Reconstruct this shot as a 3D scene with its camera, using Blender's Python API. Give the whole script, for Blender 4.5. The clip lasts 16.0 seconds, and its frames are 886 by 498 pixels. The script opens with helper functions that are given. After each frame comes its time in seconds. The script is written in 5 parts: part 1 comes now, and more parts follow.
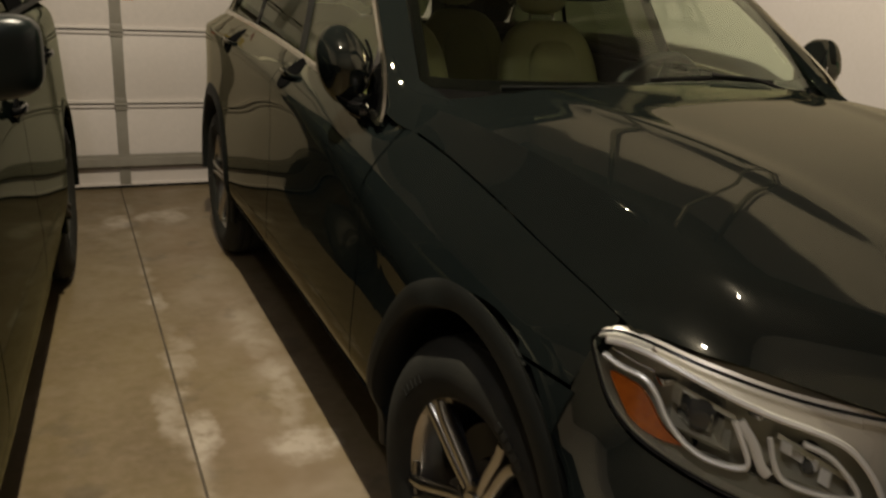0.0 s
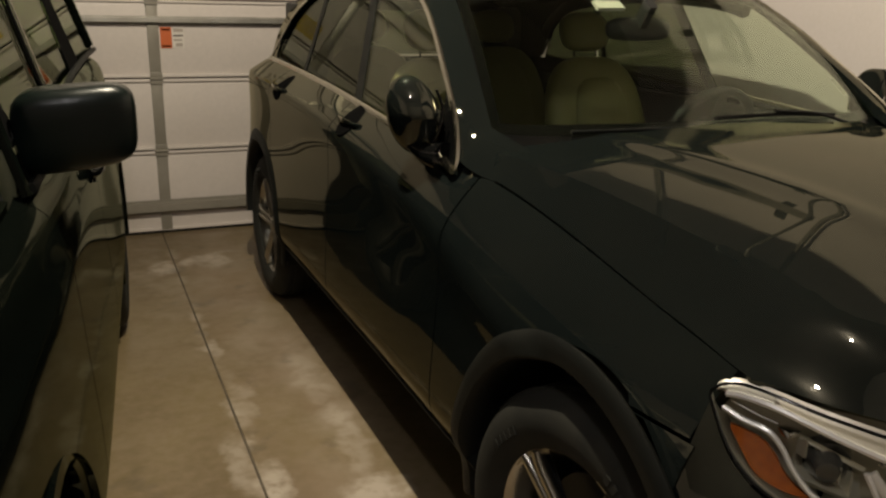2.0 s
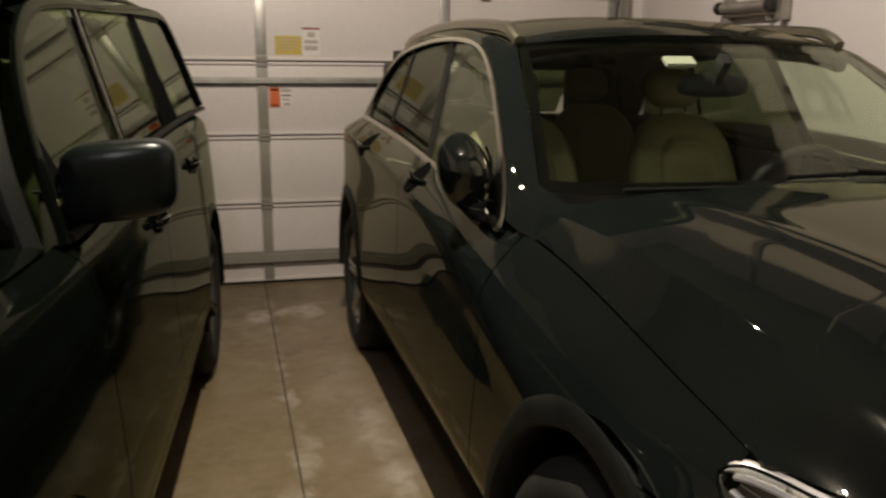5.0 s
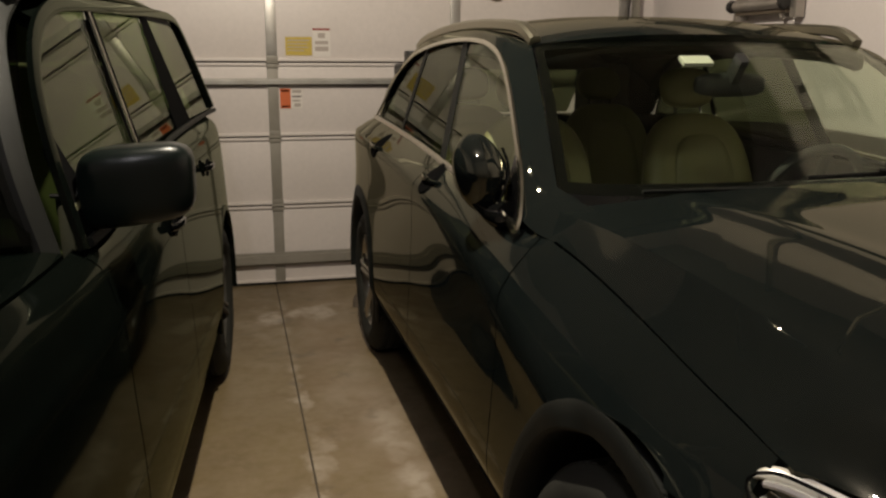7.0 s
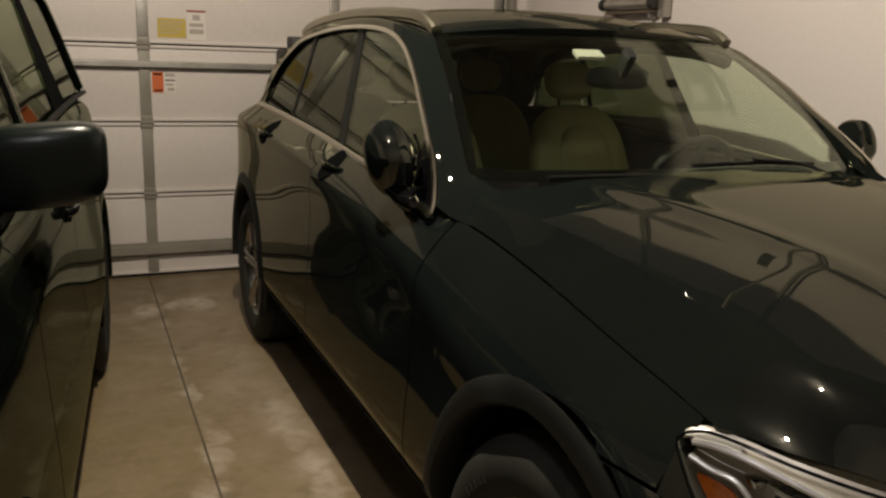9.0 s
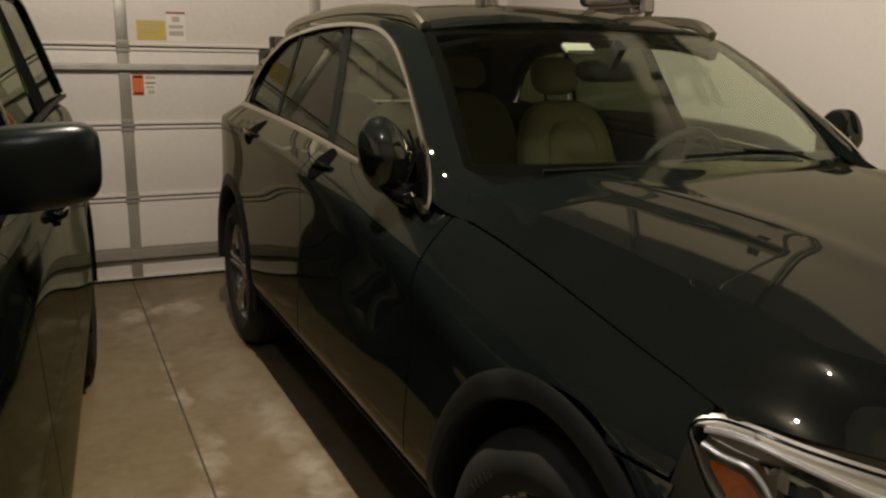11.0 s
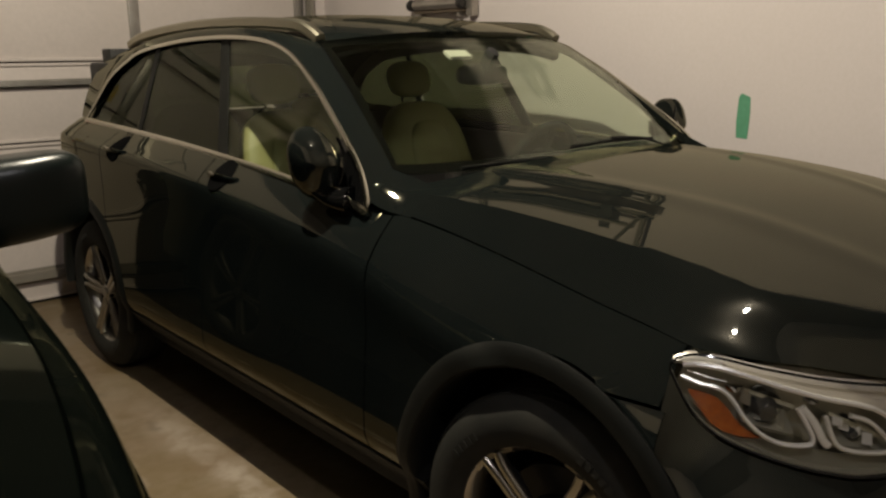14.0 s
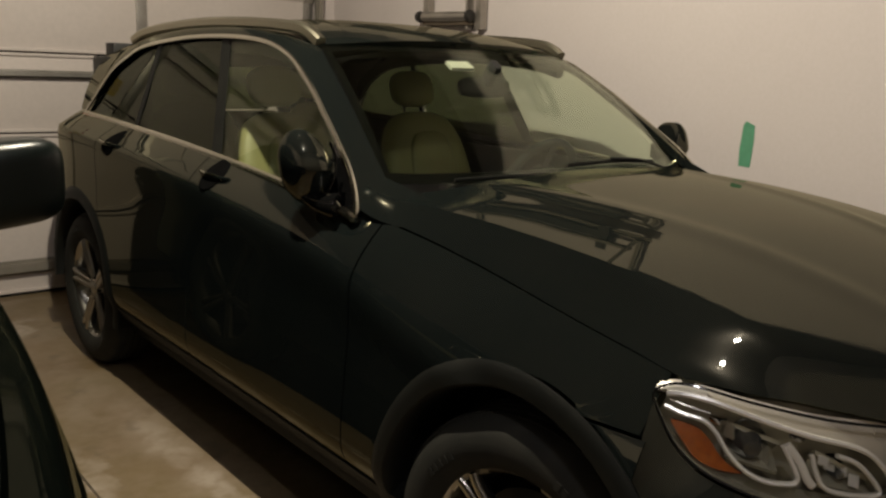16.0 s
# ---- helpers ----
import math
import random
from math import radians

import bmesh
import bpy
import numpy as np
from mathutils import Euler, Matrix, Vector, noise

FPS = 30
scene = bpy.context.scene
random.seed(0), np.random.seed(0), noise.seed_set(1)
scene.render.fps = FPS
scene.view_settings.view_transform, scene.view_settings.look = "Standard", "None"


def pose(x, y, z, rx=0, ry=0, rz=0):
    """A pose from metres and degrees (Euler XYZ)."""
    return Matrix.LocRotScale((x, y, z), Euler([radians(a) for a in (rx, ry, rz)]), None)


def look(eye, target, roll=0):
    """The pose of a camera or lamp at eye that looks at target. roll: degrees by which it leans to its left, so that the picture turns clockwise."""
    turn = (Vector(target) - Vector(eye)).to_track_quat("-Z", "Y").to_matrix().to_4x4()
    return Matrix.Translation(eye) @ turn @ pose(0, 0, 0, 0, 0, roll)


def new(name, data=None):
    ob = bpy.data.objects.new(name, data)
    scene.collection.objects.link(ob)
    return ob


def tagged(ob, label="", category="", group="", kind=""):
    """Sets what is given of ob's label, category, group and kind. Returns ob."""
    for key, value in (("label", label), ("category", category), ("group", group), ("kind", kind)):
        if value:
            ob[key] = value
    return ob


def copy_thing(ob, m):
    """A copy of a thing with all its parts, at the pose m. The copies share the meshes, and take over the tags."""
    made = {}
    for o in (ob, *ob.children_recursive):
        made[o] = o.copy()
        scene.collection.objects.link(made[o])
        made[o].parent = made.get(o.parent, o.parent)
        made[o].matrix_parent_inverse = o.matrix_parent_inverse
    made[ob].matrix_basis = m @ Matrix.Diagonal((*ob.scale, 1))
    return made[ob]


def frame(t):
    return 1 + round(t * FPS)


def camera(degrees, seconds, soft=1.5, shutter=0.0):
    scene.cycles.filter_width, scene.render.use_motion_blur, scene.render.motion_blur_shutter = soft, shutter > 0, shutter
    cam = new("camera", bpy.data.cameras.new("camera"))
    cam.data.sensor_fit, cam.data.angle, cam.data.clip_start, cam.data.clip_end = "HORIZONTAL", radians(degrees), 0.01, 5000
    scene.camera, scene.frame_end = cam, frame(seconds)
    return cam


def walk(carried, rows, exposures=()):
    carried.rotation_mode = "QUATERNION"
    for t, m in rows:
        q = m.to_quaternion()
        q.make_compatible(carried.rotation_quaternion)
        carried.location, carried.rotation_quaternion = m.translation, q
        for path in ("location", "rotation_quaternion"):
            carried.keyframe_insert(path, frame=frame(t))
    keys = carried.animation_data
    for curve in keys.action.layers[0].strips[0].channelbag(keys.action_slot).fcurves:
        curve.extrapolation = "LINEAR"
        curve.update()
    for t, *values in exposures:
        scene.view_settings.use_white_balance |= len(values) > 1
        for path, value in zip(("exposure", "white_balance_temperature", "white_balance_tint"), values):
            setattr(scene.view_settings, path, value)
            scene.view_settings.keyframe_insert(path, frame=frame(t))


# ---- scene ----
cam = camera(56.3, 16.0, soft=2.4, shutter=0.6)
PATH = [
    (0, (-1.594, -1.316, 1.449), (-0.792, 0.402, 0.812), 3.5),
    (0.5, (-1.634, -1.288, 1.473), (-0.852, 0.457, 0.888), 3.0),
    (1, (-1.691, -1.27, 1.484), (-0.913, 0.481, 0.911), 3.3),
    (1.5, (-1.735, -1.253, 1.501), (-0.962, 0.5, 0.928), 1.8),
    (2, (-1.742, -1.239, 1.494), (-0.967, 0.512, 0.918), 1.4),
    (2.5, (-1.746, -1.231, 1.496), (-0.947, 0.51, 0.922), 1.3),
    (3, (-1.74, -1.224, 1.483), (-0.825, 0.461, 0.915), 1.4),
    (3.5, (-1.68, -1.23, 1.483), (-0.744, 0.443, 0.912), 1.4),
    (4, (-1.603, -1.246, 1.495), (-0.695, 0.457, 0.971), 1.7),
    (4.5, (-1.542, -1.257, 1.493), (-0.832, 0.546, 0.996), 0.4),
    (5, (-1.521, -1.281, 1.492), (-1.028, 0.605, 1.042), 0.6),
    (5.2, (-1.508, -1.3, 1.485), (-1.056, 0.597, 1.041), 0.4),
    (7.3, (-1.561, -1.249, 1.497), (-1.072, 0.636, 1.042), 0.2),
    (7.5, (-1.586, -1.244, 1.489), (-1.064, 0.632, 1.032), 0.5),
    (8, (-1.619, -1.245, 1.486), (-1.037, 0.613, 1.026), 1.0),
    (8.5, (-1.661, -1.238, 1.493), (-0.985, 0.585, 1.026), 1.7),
    (9, (-1.688, -1.251, 1.483), (-0.895, 0.525, 1.018), 2.1),
    (11.3, (-1.742, -1.21, 1.465), (-0.886, 0.537, 1.002), 0.8),
    (11.5, (-1.836, -1.155, 1.463), (-0.847, 0.519, 0.994), 0.1),
    (12, (-1.993, -1.164, 1.48), (-0.767, 0.343, 1.005), 0.5),
    (12.5, (-2.028, -1.26, 1.485), (-0.768, 0.219, 1.013), 1.0),
    (13, (-2.057, -1.285, 1.488), (-0.79, 0.193, 1.028), 1.2),
    (13.5, (-2.113, -1.246, 1.5), (-0.847, 0.23, 1.034), 0.1),
    (14, (-2.195, -1.161, 1.503), (-0.919, 0.307, 1.037), -0.6),
    (14.5, (-2.226, -1.143, 1.508), (-0.937, 0.319, 1.059), -0.6),
    (15, (-2.169, -1.157, 1.495), (-0.87, 0.3, 1.058), -0.1),
    (15.5, (-2.132, -1.159, 1.488), (-0.832, 0.297, 1.055), 0.7),
    (16, (-2.136, -1.15, 1.487), (-0.859, 0.327, 1.055), 2.5),
]
TONE = [(0, 0.0, 6700, 10), (3, 0.0, 6550, 11), (4.5, 0.0, 6300, 15), (8.5, 0.0, 6450, 13), (9.2, 0.0, 6450, 13), (11.5, -0.08, 6450, 12), (16, -0.08, 6450, 12)]
walk(cam, [(t, look(eye, target, roll)) for t, eye, target, roll in PATH], TONE)

# ---- light ----
world = bpy.data.worlds.new("night")
scene.world = world
world.use_nodes = True
world.node_tree.nodes["Background"].inputs[0].default_value = (0.02, 0.018, 0.016, 1)
world.node_tree.nodes["Background"].inputs[1].default_value = 0.0
scene.view_settings.exposure = 0.0


def bulb(x, y, z, watts, tint):
    """The bulb under the door opener: it shines down and sideways."""
    data = bpy.data.lights.new("bulb", "SPOT")
    data.spot_size, data.spot_blend, data.shadow_soft_size = radians(180), 0.02, 0.022
    data.energy, data.color = watts, tint
    ob = new("bulb", data)
    ob.matrix_world = pose(x, y, z)
    return ob


def globe_light(x, y, z, watts, size, tint):
    data = bpy.data.lights.new("globe_light", "POINT")
    data.shadow_soft_size, data.energy, data.color = size, watts, tint
    ob = new("globe_light", data)
    ob.matrix_world = pose(x, y, z)
    return ob


OPENER = (-1.30, 0.95, 3.06)
bulb(OPENER[0], OPENER[1], OPENER[2] - 0.03, 280, (1.0, 0.905, 0.705))

GLOBE = (-2.05, -1.45, 3.20)  # the lamp over the aisle, before the cars
globe_light(*GLOBE, 48, 0.05, (0.98, 0.95, 0.97))


# ---- materials ----
def material(name, colour, rough=0.5, metal=0.0, coat=0.0, grain=None, blotch=None, bump=0.0, bump_scale=200.0, spec=0.5, tint=None, coat_rough=0.03):
    """grain, blotch: (scale, second colour, amount) of fine and coarse colour variation."""
    m = bpy.data.materials.new(name)
    m.use_nodes = True
    t = m.node_tree
    b = t.nodes["Principled BSDF"]
    b.inputs["Roughness"].default_value = rough
    b.inputs["Metallic"].default_value = metal
    b.inputs["Coat Weight"].default_value = coat
    b.inputs["Coat Roughness"].default_value = coat_rough
    if tint:
        b.inputs["Specular Tint"].default_value = (*tint, 1)
    b.inputs["Specular IOR Level"].default_value = spec
    out = None
    coord = t.nodes.new("ShaderNodeTexCoord")
    base = t.nodes.new("ShaderNodeRGB")
    base.outputs[0].default_value = (*colour, 1)
    out = base.outputs[0]
    for spec_row in (blotch, grain):
        if spec_row:
            scale, other, amount = spec_row
            n = t.nodes.new("ShaderNodeTexNoise")
            n.inputs["Scale"].default_value, n.inputs["Detail"].default_value = scale, 6
            t.links.new(coord.outputs["Object"], n.inputs["Vector"])
            r = t.nodes.new("ShaderNodeMapRange")
            r.inputs["From Min"].default_value, r.inputs["From Max"].default_value = 0.35, 0.7
            r.inputs["To Max"].default_value = amount
            t.links.new(n.outputs["Fac"], r.inputs["Value"])
            mix = t.nodes.new("ShaderNodeMix")
            mix.data_type = "RGBA"
            mix.inputs["B"].default_value = (*other, 1)
            for s in mix.inputs:
                if s.name == "B" and s.type == "RGBA":
                    s.default_value = (*other, 1)
                if s.name == "A" and s.type == "RGBA":
                    t.links.new(out, s)
            t.links.new(r.outputs["Result"], mix.inputs["Factor"])
            out = [s for s in mix.outputs if s.type == "RGBA"][0]
    t.links.new(out, b.inputs["Base Color"])
    if bump:
        n = t.nodes.new("ShaderNodeTexNoise")
        n.inputs["Scale"].default_value, n.inputs["Detail"].default_value = bump_scale, 4
        t.links.new(coord.outputs["Object"], n.inputs["Vector"])
        u = t.nodes.new("ShaderNodeBump")
        u.inputs["Strength"].default_value, u.inputs["Distance"].default_value = bump, 0.002
        t.links.new(n.outputs["Fac"], u.inputs["Height"])
        t.links.new(u.outputs["Normal"], b.inputs["Normal"])
    return m


def pane_material(name, tint, gloss_rough=0.01, edge=0.55, straight=0.022):
    """Thin tinted pane: clear through, mirror-like by Fresnel."""
    m = bpy.data.materials.new(name)
    m.use_nodes = True
    t = m.node_tree
    t.nodes.remove(t.nodes["Principled BSDF"])
    clear, gloss = t.nodes.new("ShaderNodeBsdfTransparent"), t.nodes.new("ShaderNodeBsdfGlossy")
    clear.inputs[0].default_value = (*tint, 1)
    gloss.inputs["Roughness"].default_value = gloss_rough
    # yellowish gloss: the warm cast is put into the glass reflections too
    gloss.inputs[0].default_value = (0.96, 0.97, 0.82, 1)
    f, mix = t.nodes.new("ShaderNodeLayerWeight"), t.nodes.new("ShaderNodeMixShader")
    f.inputs["Blend"].default_value = 0.5
    power, gain = t.nodes.new("ShaderNodeMath"), t.nodes.new("ShaderNodeMath")
    power.operation, gain.operation = "POWER", "MULTIPLY_ADD"
    power.inputs[1].default_value, gain.inputs[1].default_value, gain.inputs[2].default_value = 5.0, edge, straight
    t.links.new(f.outputs["Facing"], power.inputs[0])
    t.links.new(power.outputs[0], gain.inputs[0])
    t.links.new(gain.outputs[0], mix.inputs[0])
    t.links.new(clear.outputs[0], mix.inputs[1])
    t.links.new(gloss.outputs[0], mix.inputs[2])
    t.links.new(mix.outputs[0], t.nodes["Material Output"].inputs[0])
    return m


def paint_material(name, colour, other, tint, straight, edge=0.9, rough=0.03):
    """Dark, dusty car paint; the light's warm cast is put into the reflections as tint."""
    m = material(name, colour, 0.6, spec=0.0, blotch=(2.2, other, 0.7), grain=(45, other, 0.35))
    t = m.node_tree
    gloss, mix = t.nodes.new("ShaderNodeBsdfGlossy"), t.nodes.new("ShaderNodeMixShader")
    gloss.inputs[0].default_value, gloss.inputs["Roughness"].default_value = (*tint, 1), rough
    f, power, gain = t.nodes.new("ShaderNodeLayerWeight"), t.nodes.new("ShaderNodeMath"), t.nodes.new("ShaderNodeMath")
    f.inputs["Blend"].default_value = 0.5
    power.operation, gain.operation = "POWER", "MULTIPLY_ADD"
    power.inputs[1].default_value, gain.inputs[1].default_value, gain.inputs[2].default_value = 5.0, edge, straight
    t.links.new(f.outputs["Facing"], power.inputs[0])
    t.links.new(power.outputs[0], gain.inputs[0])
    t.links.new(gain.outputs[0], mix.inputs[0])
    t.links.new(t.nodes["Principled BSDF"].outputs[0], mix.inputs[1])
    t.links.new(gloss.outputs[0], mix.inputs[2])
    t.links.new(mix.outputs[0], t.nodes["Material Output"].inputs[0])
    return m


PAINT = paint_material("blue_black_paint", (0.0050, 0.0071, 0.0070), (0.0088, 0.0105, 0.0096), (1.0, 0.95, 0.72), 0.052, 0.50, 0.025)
PAINT_GREEN = paint_material("dark_green_paint", (0.0014, 0.0024, 0.0020), (0.0036, 0.0045, 0.0034), (0.93, 0.97, 0.74), 0.010, 0.42, 0.05)
BLACK_TRIM = material("black_plastic", (0.006, 0.0068, 0.006), 0.55, spec=0.2, bump=0.3, bump_scale=900, blotch=(9, (0.0115, 0.012, 0.0095), 0.6))
GLOSS_BLACK = material("gloss_black", (0.004, 0.004, 0.004), 0.08)
MATTE_BLACK = material("recess_black", (0.003, 0.003, 0.003), 0.9, spec=0.03)
RUBBER = material("tyre_rubber", (0.016, 0.0165, 0.014), 0.8, spec=0.3, blotch=(12, (0.036, 0.034, 0.027), 0.6), bump=0.4, bump_scale=300)
BROW = material("silver_brow", (0.90, 0.88, 0.84), 0.30, 0.45)
BROW_DIM = material("satin_silver_panel", (0.64, 0.59, 0.51), 0.35, 0.4)
LAMP_FLOOR = material("smoky_lamp_floor", (0.22, 0.21, 0.165), 0.35, 0.1)
PROJECTOR = material("projector_glass", (0.08, 0.08, 0.075), 0.05, 0.4, coat=1.0)
CHROME = material("satin_chrome", (0.60, 0.57, 0.47), 0.22, 1.0)
BRIGHT = material("bright_chrome", (0.8, 0.79, 0.77), 0.08, 1.0)
ALLOY = material("silver_alloy", (0.52, 0.50, 0.45), 0.30, 1.0, blotch=(14, (0.36, 0.33, 0.28), 0.5))
ALLOY_DARK = material("grey_alloy", (0.03, 0.03, 0.031), 0.4, 0.6)
RAIL = material("brushed_rail", (0.42, 0.39, 0.30), 0.38, 1.0)
GLASS = pane_material("window_glass", (0.92, 0.95, 0.89), 0.01, 0.52, 0.03)
SCREEN_GLASS = pane_material("screen_glass", (0.89, 0.93, 0.87), 0.01, 0.55, 0.03)
GLASS_DARK = pane_material("privacy_glass", (0.34, 0.37, 0.28), 0.01, 0.42, 0.035)
LENS = pane_material("lamp_lens", (0.95, 0.95, 0.94), 0.02, 0.3, 0.004)
AMBER = material("amber_reflector", (0.50, 0.13, 0.015), 0.2, coat=0.6, blotch=(60, (0.30, 0.06, 0.008), 0.7))
LAMP_BOWL = material("lamp_bowl", (0.46, 0.44, 0.35), 0.32, 0.5)
LEATHER = material("beige_leather", (0.29, 0.265, 0.125), 0.5, blotch=(5, (0.21, 0.19, 0.09), 0.6), bump=0.25, bump_scale=250)
CABIN = material("dark_cabin_trim", (0.018, 0.018, 0.017), 0.6, bump=0.3, bump_scale=400)
HEADLINER = material("dark_headliner", (0.035, 0.034, 0.030), 0.9, bump=0.2, bump_scale=500)
WALL_PAINT = material("warm_white_wall", (0.67, 0.61, 0.59), 0.75, blotch=(1.3, (0.63, 0.565, 0.54), 0.5), grain=(60, (0.61, 0.555, 0.52), 0.4), bump=0.25, bump_scale=120)
# Shade put into the colour: keeps ceiling and back wall dark in reflections.
DIMMED_PAINT = material("dimmed_paint", (0.27, 0.25, 0.22), 0.85, blotch=(1.1, (0.22, 0.20, 0.18), 0.5), bump=0.3, bump_scale=140)
DOOR_PAINT = material("white_steel_door", (0.68, 0.615, 0.58), 0.45, blotch=(1.6, (0.62, 0.555, 0.51), 0.6), grain=(40, (0.56, 0.51, 0.48), 0.3), bump=0.1, bump_scale=300)
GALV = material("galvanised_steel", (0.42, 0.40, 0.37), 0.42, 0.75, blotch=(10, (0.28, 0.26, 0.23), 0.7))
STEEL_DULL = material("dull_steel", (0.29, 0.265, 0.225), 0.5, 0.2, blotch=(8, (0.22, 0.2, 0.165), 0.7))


# ---- mesh tools ----
def part(name, bm, mat, parent=None, label="", smooth=True, angle=35):
    me = bpy.data.meshes.new(name)
    bmesh.ops.recalc_face_normals(bm, faces=bm.faces)
    if smooth:
        for f in bm.faces:
            f.smooth = True
        for e in bm.edges:
            if len(e.link_faces) == 2 and e.calc_face_angle(0) > radians(angle):
                e.smooth = False
    bm.to_mesh(me)
    bm.free()
    me.materials.append(mat)
    ob = new(name, me)
    if parent is not None:
        ob.parent = parent
    if label:
        ob["label"] = label
    return ob


def thing(name, label, category, place=None, group="", kind=""):
    ob = new(name)
    ob.empty_display_size = 0.1
    if place is not None:
        ob.matrix_world = place
    return tagged(ob, label, category, group, kind)


def box(bm, lo, hi, bevel=0.0, m=None):
    made = bmesh.ops.create_cube(bm, size=1.0)["verts"]
    for v in made:
        v.co = Vector([lo[i] + (v.co[i] + 0.5) * (hi[i] - lo[i]) for i in range(3)])
    if bevel:
        edges = list({e for v in made for e in v.link_edges})
        got = bmesh.ops.bevel(bm, geom=edges, offset=bevel, segments=2, profile=0.6, affect="EDGES")
        made = list({v for v in got["verts"]} | {v for v in made if v.is_valid})
    if m is not None:
        bmesh.ops.transform(bm, matrix=m, verts=[v for v in made if v.is_valid])
    return bm


def boxed(lo, hi, bevel=0.0, m=None):
    return box(bmesh.new(), lo, hi, bevel, m)


def grid_bm(P, thick=0.0, inward=None, bm=None):
    """P: rows of points. With thick, a shell: a second skin thick towards inward (a point or a vector function), rims closed."""
    bm = bm or bmesh.new()
    P = np.asarray(P, float)
    nu, nv = P.shape[:2]
    du = np.gradient(P, axis=0)
    dv = np.gradient(P, axis=1)
    N = np.cross(du, dv)
    N /= np.maximum(np.linalg.norm(N, axis=-1, keepdims=True), 1e-9)
    if inward is not None:
        side = np.sign(((np.asarray(inward) - P) * N).sum(-1, keepdims=True))
        side = 1.0 if side.sum() >= 0 else -1.0
        N = N * side
    top = [[bm.verts.new(P[i, j]) for j in range(nv)] for i in range(nu)]
    quads = [(i, j) for i in range(nu - 1) for j in range(nv - 1)]

    def face(*v):
        v = list(dict.fromkeys(v))
        if len(v) > 2:
            try:
                bm.faces.new(v)
            except ValueError:
                pass

    for i, j in quads:
        face(top[i][j], top[i + 1][j], top[i + 1][j + 1], top[i][j + 1])
    if thick:
        Q = P + N * thick
        low = [[bm.verts.new(Q[i, j]) for j in range(nv)] for i in range(nu)]
        for i, j in quads:
            face(low[i][j], low[i][j + 1], low[i + 1][j + 1], low[i + 1][j])
        for i in range(nu - 1):
            for j in (0, nv - 1):
                face(top[i][j], top[i + 1][j], low[i + 1][j], low[i][j])
        for j in range(nv - 1):
            for i in (0, nu - 1):
                face(top[i][j], top[i][j + 1], low[i][j + 1], low[i][j])
    return bm


def curve(rows):
    """Smooth function through rows of (t, value...), monotone-safe cubic."""
    rows = np.asarray(rows, float)
    xs, ys = rows[:, 0], rows[:, 1:]
    d = np.diff(ys, axis=0) / np.diff(xs)[:, None]
    m = np.zeros_like(ys)
    m[0], m[-1] = d[0], d[-1]
    for i in range(1, len(xs) - 1):
        for k in range(ys.shape[1]):
            if d[i - 1, k] * d[i, k] > 0:
                w1, w2 = 2 * (xs[i + 1] - xs[i]) + xs[i] - xs[i - 1], xs[i + 1] - xs[i] + 2 * (xs[i] - xs[i - 1])
                m[i, k] = (w1 + w2) / (w1 / d[i - 1, k] + w2 / d[i, k])

    def value(t):
        t = min(max(t, xs[0]), xs[-1])
        i = min(int(np.searchsorted(xs, t, side="right")) - 1, len(xs) - 2)
        h = xs[i + 1] - xs[i]
        s = (t - xs[i]) / h
        v = (2 * s**3 - 3 * s**2 + 1) * ys[i] + (s**3 - 2 * s**2 + s) * h * m[i] + (3 * s**2 - 2 * s**3) * ys[i + 1] + (s**3 - s**2) * h * m[i + 1]
        return float(v[0]) if len(v) == 1 else v

    return value


def smooth_path(points, n):
    """n points evenly along a Catmull-Rom path through points."""
    p = np.asarray(points, float)
    q = np.vstack([2 * p[0] - p[1], p, 2 * p[-1] - p[-2]])
    s = np.linspace(0, 1, 14, endpoint=False)[None, :, None]
    a, b, c, d = (q[k : len(q) - 3 + k, None, :] for k in range(4))
    dense = 0.5 * (2 * b + (c - a) * s + (2 * a - 5 * b + 4 * c - d) * s**2 + (3 * b - a - 3 * c + d) * s**3)
    dense = np.vstack([dense.reshape(-1, p.shape[1]), p[-1:]])
    run = np.r_[0, np.cumsum(np.linalg.norm(np.diff(dense, axis=0), axis=1))]
    at = np.linspace(0, run[-1], n)
    return np.stack([np.interp(at, run, dense[:, k]) for k in range(p.shape[1])], 1)


def bar(path, wide, high, normal, bm=None, closed=False, rounded=6):
    """A bar of oval section (wide along normal x path, high along normal) swept along path."""
    bm = bm or bmesh.new()
    path = np.asarray(path, float)
    n = len(path)
    rings = []
    for i in range(n):
        a, b = path[max(i - 1, 0)], path[min(i + 1, n - 1)]
        if closed:
            a, b = path[(i - 1) % n], path[(i + 1) % n]
        t = (b - a) / max(np.linalg.norm(b - a), 1e-9)
        up = np.asarray(normal(i) if callable(normal) else normal, float)
        side = np.cross(t, up)
        side /= max(np.linalg.norm(side), 1e-9)
        up = np.cross(side, t)
        ring = []
        for k in range(rounded):
            q = 2 * math.pi * (k + 0.5) / rounded
            c, s = math.cos(q), math.sin(q)
            c, s = (math.copysign(abs(c) ** 0.6, c), math.copysign(abs(s) ** 0.6, s))
            ring.append(bm.verts.new(path[i] + side * c * wide / 2 + up * s * high / 2))
        rings.append(ring)
    for i in range(n if closed else n - 1):
        for k in range(rounded):
            r, q = rings[i], rings[(i + 1) % n]
            bm.faces.new((r[k], r[(k + 1) % rounded], q[(k + 1) % rounded], q[k]))
    if not closed:
        bm.faces.new(rings[0])
        bm.faces.new(rings[-1])
    return bm


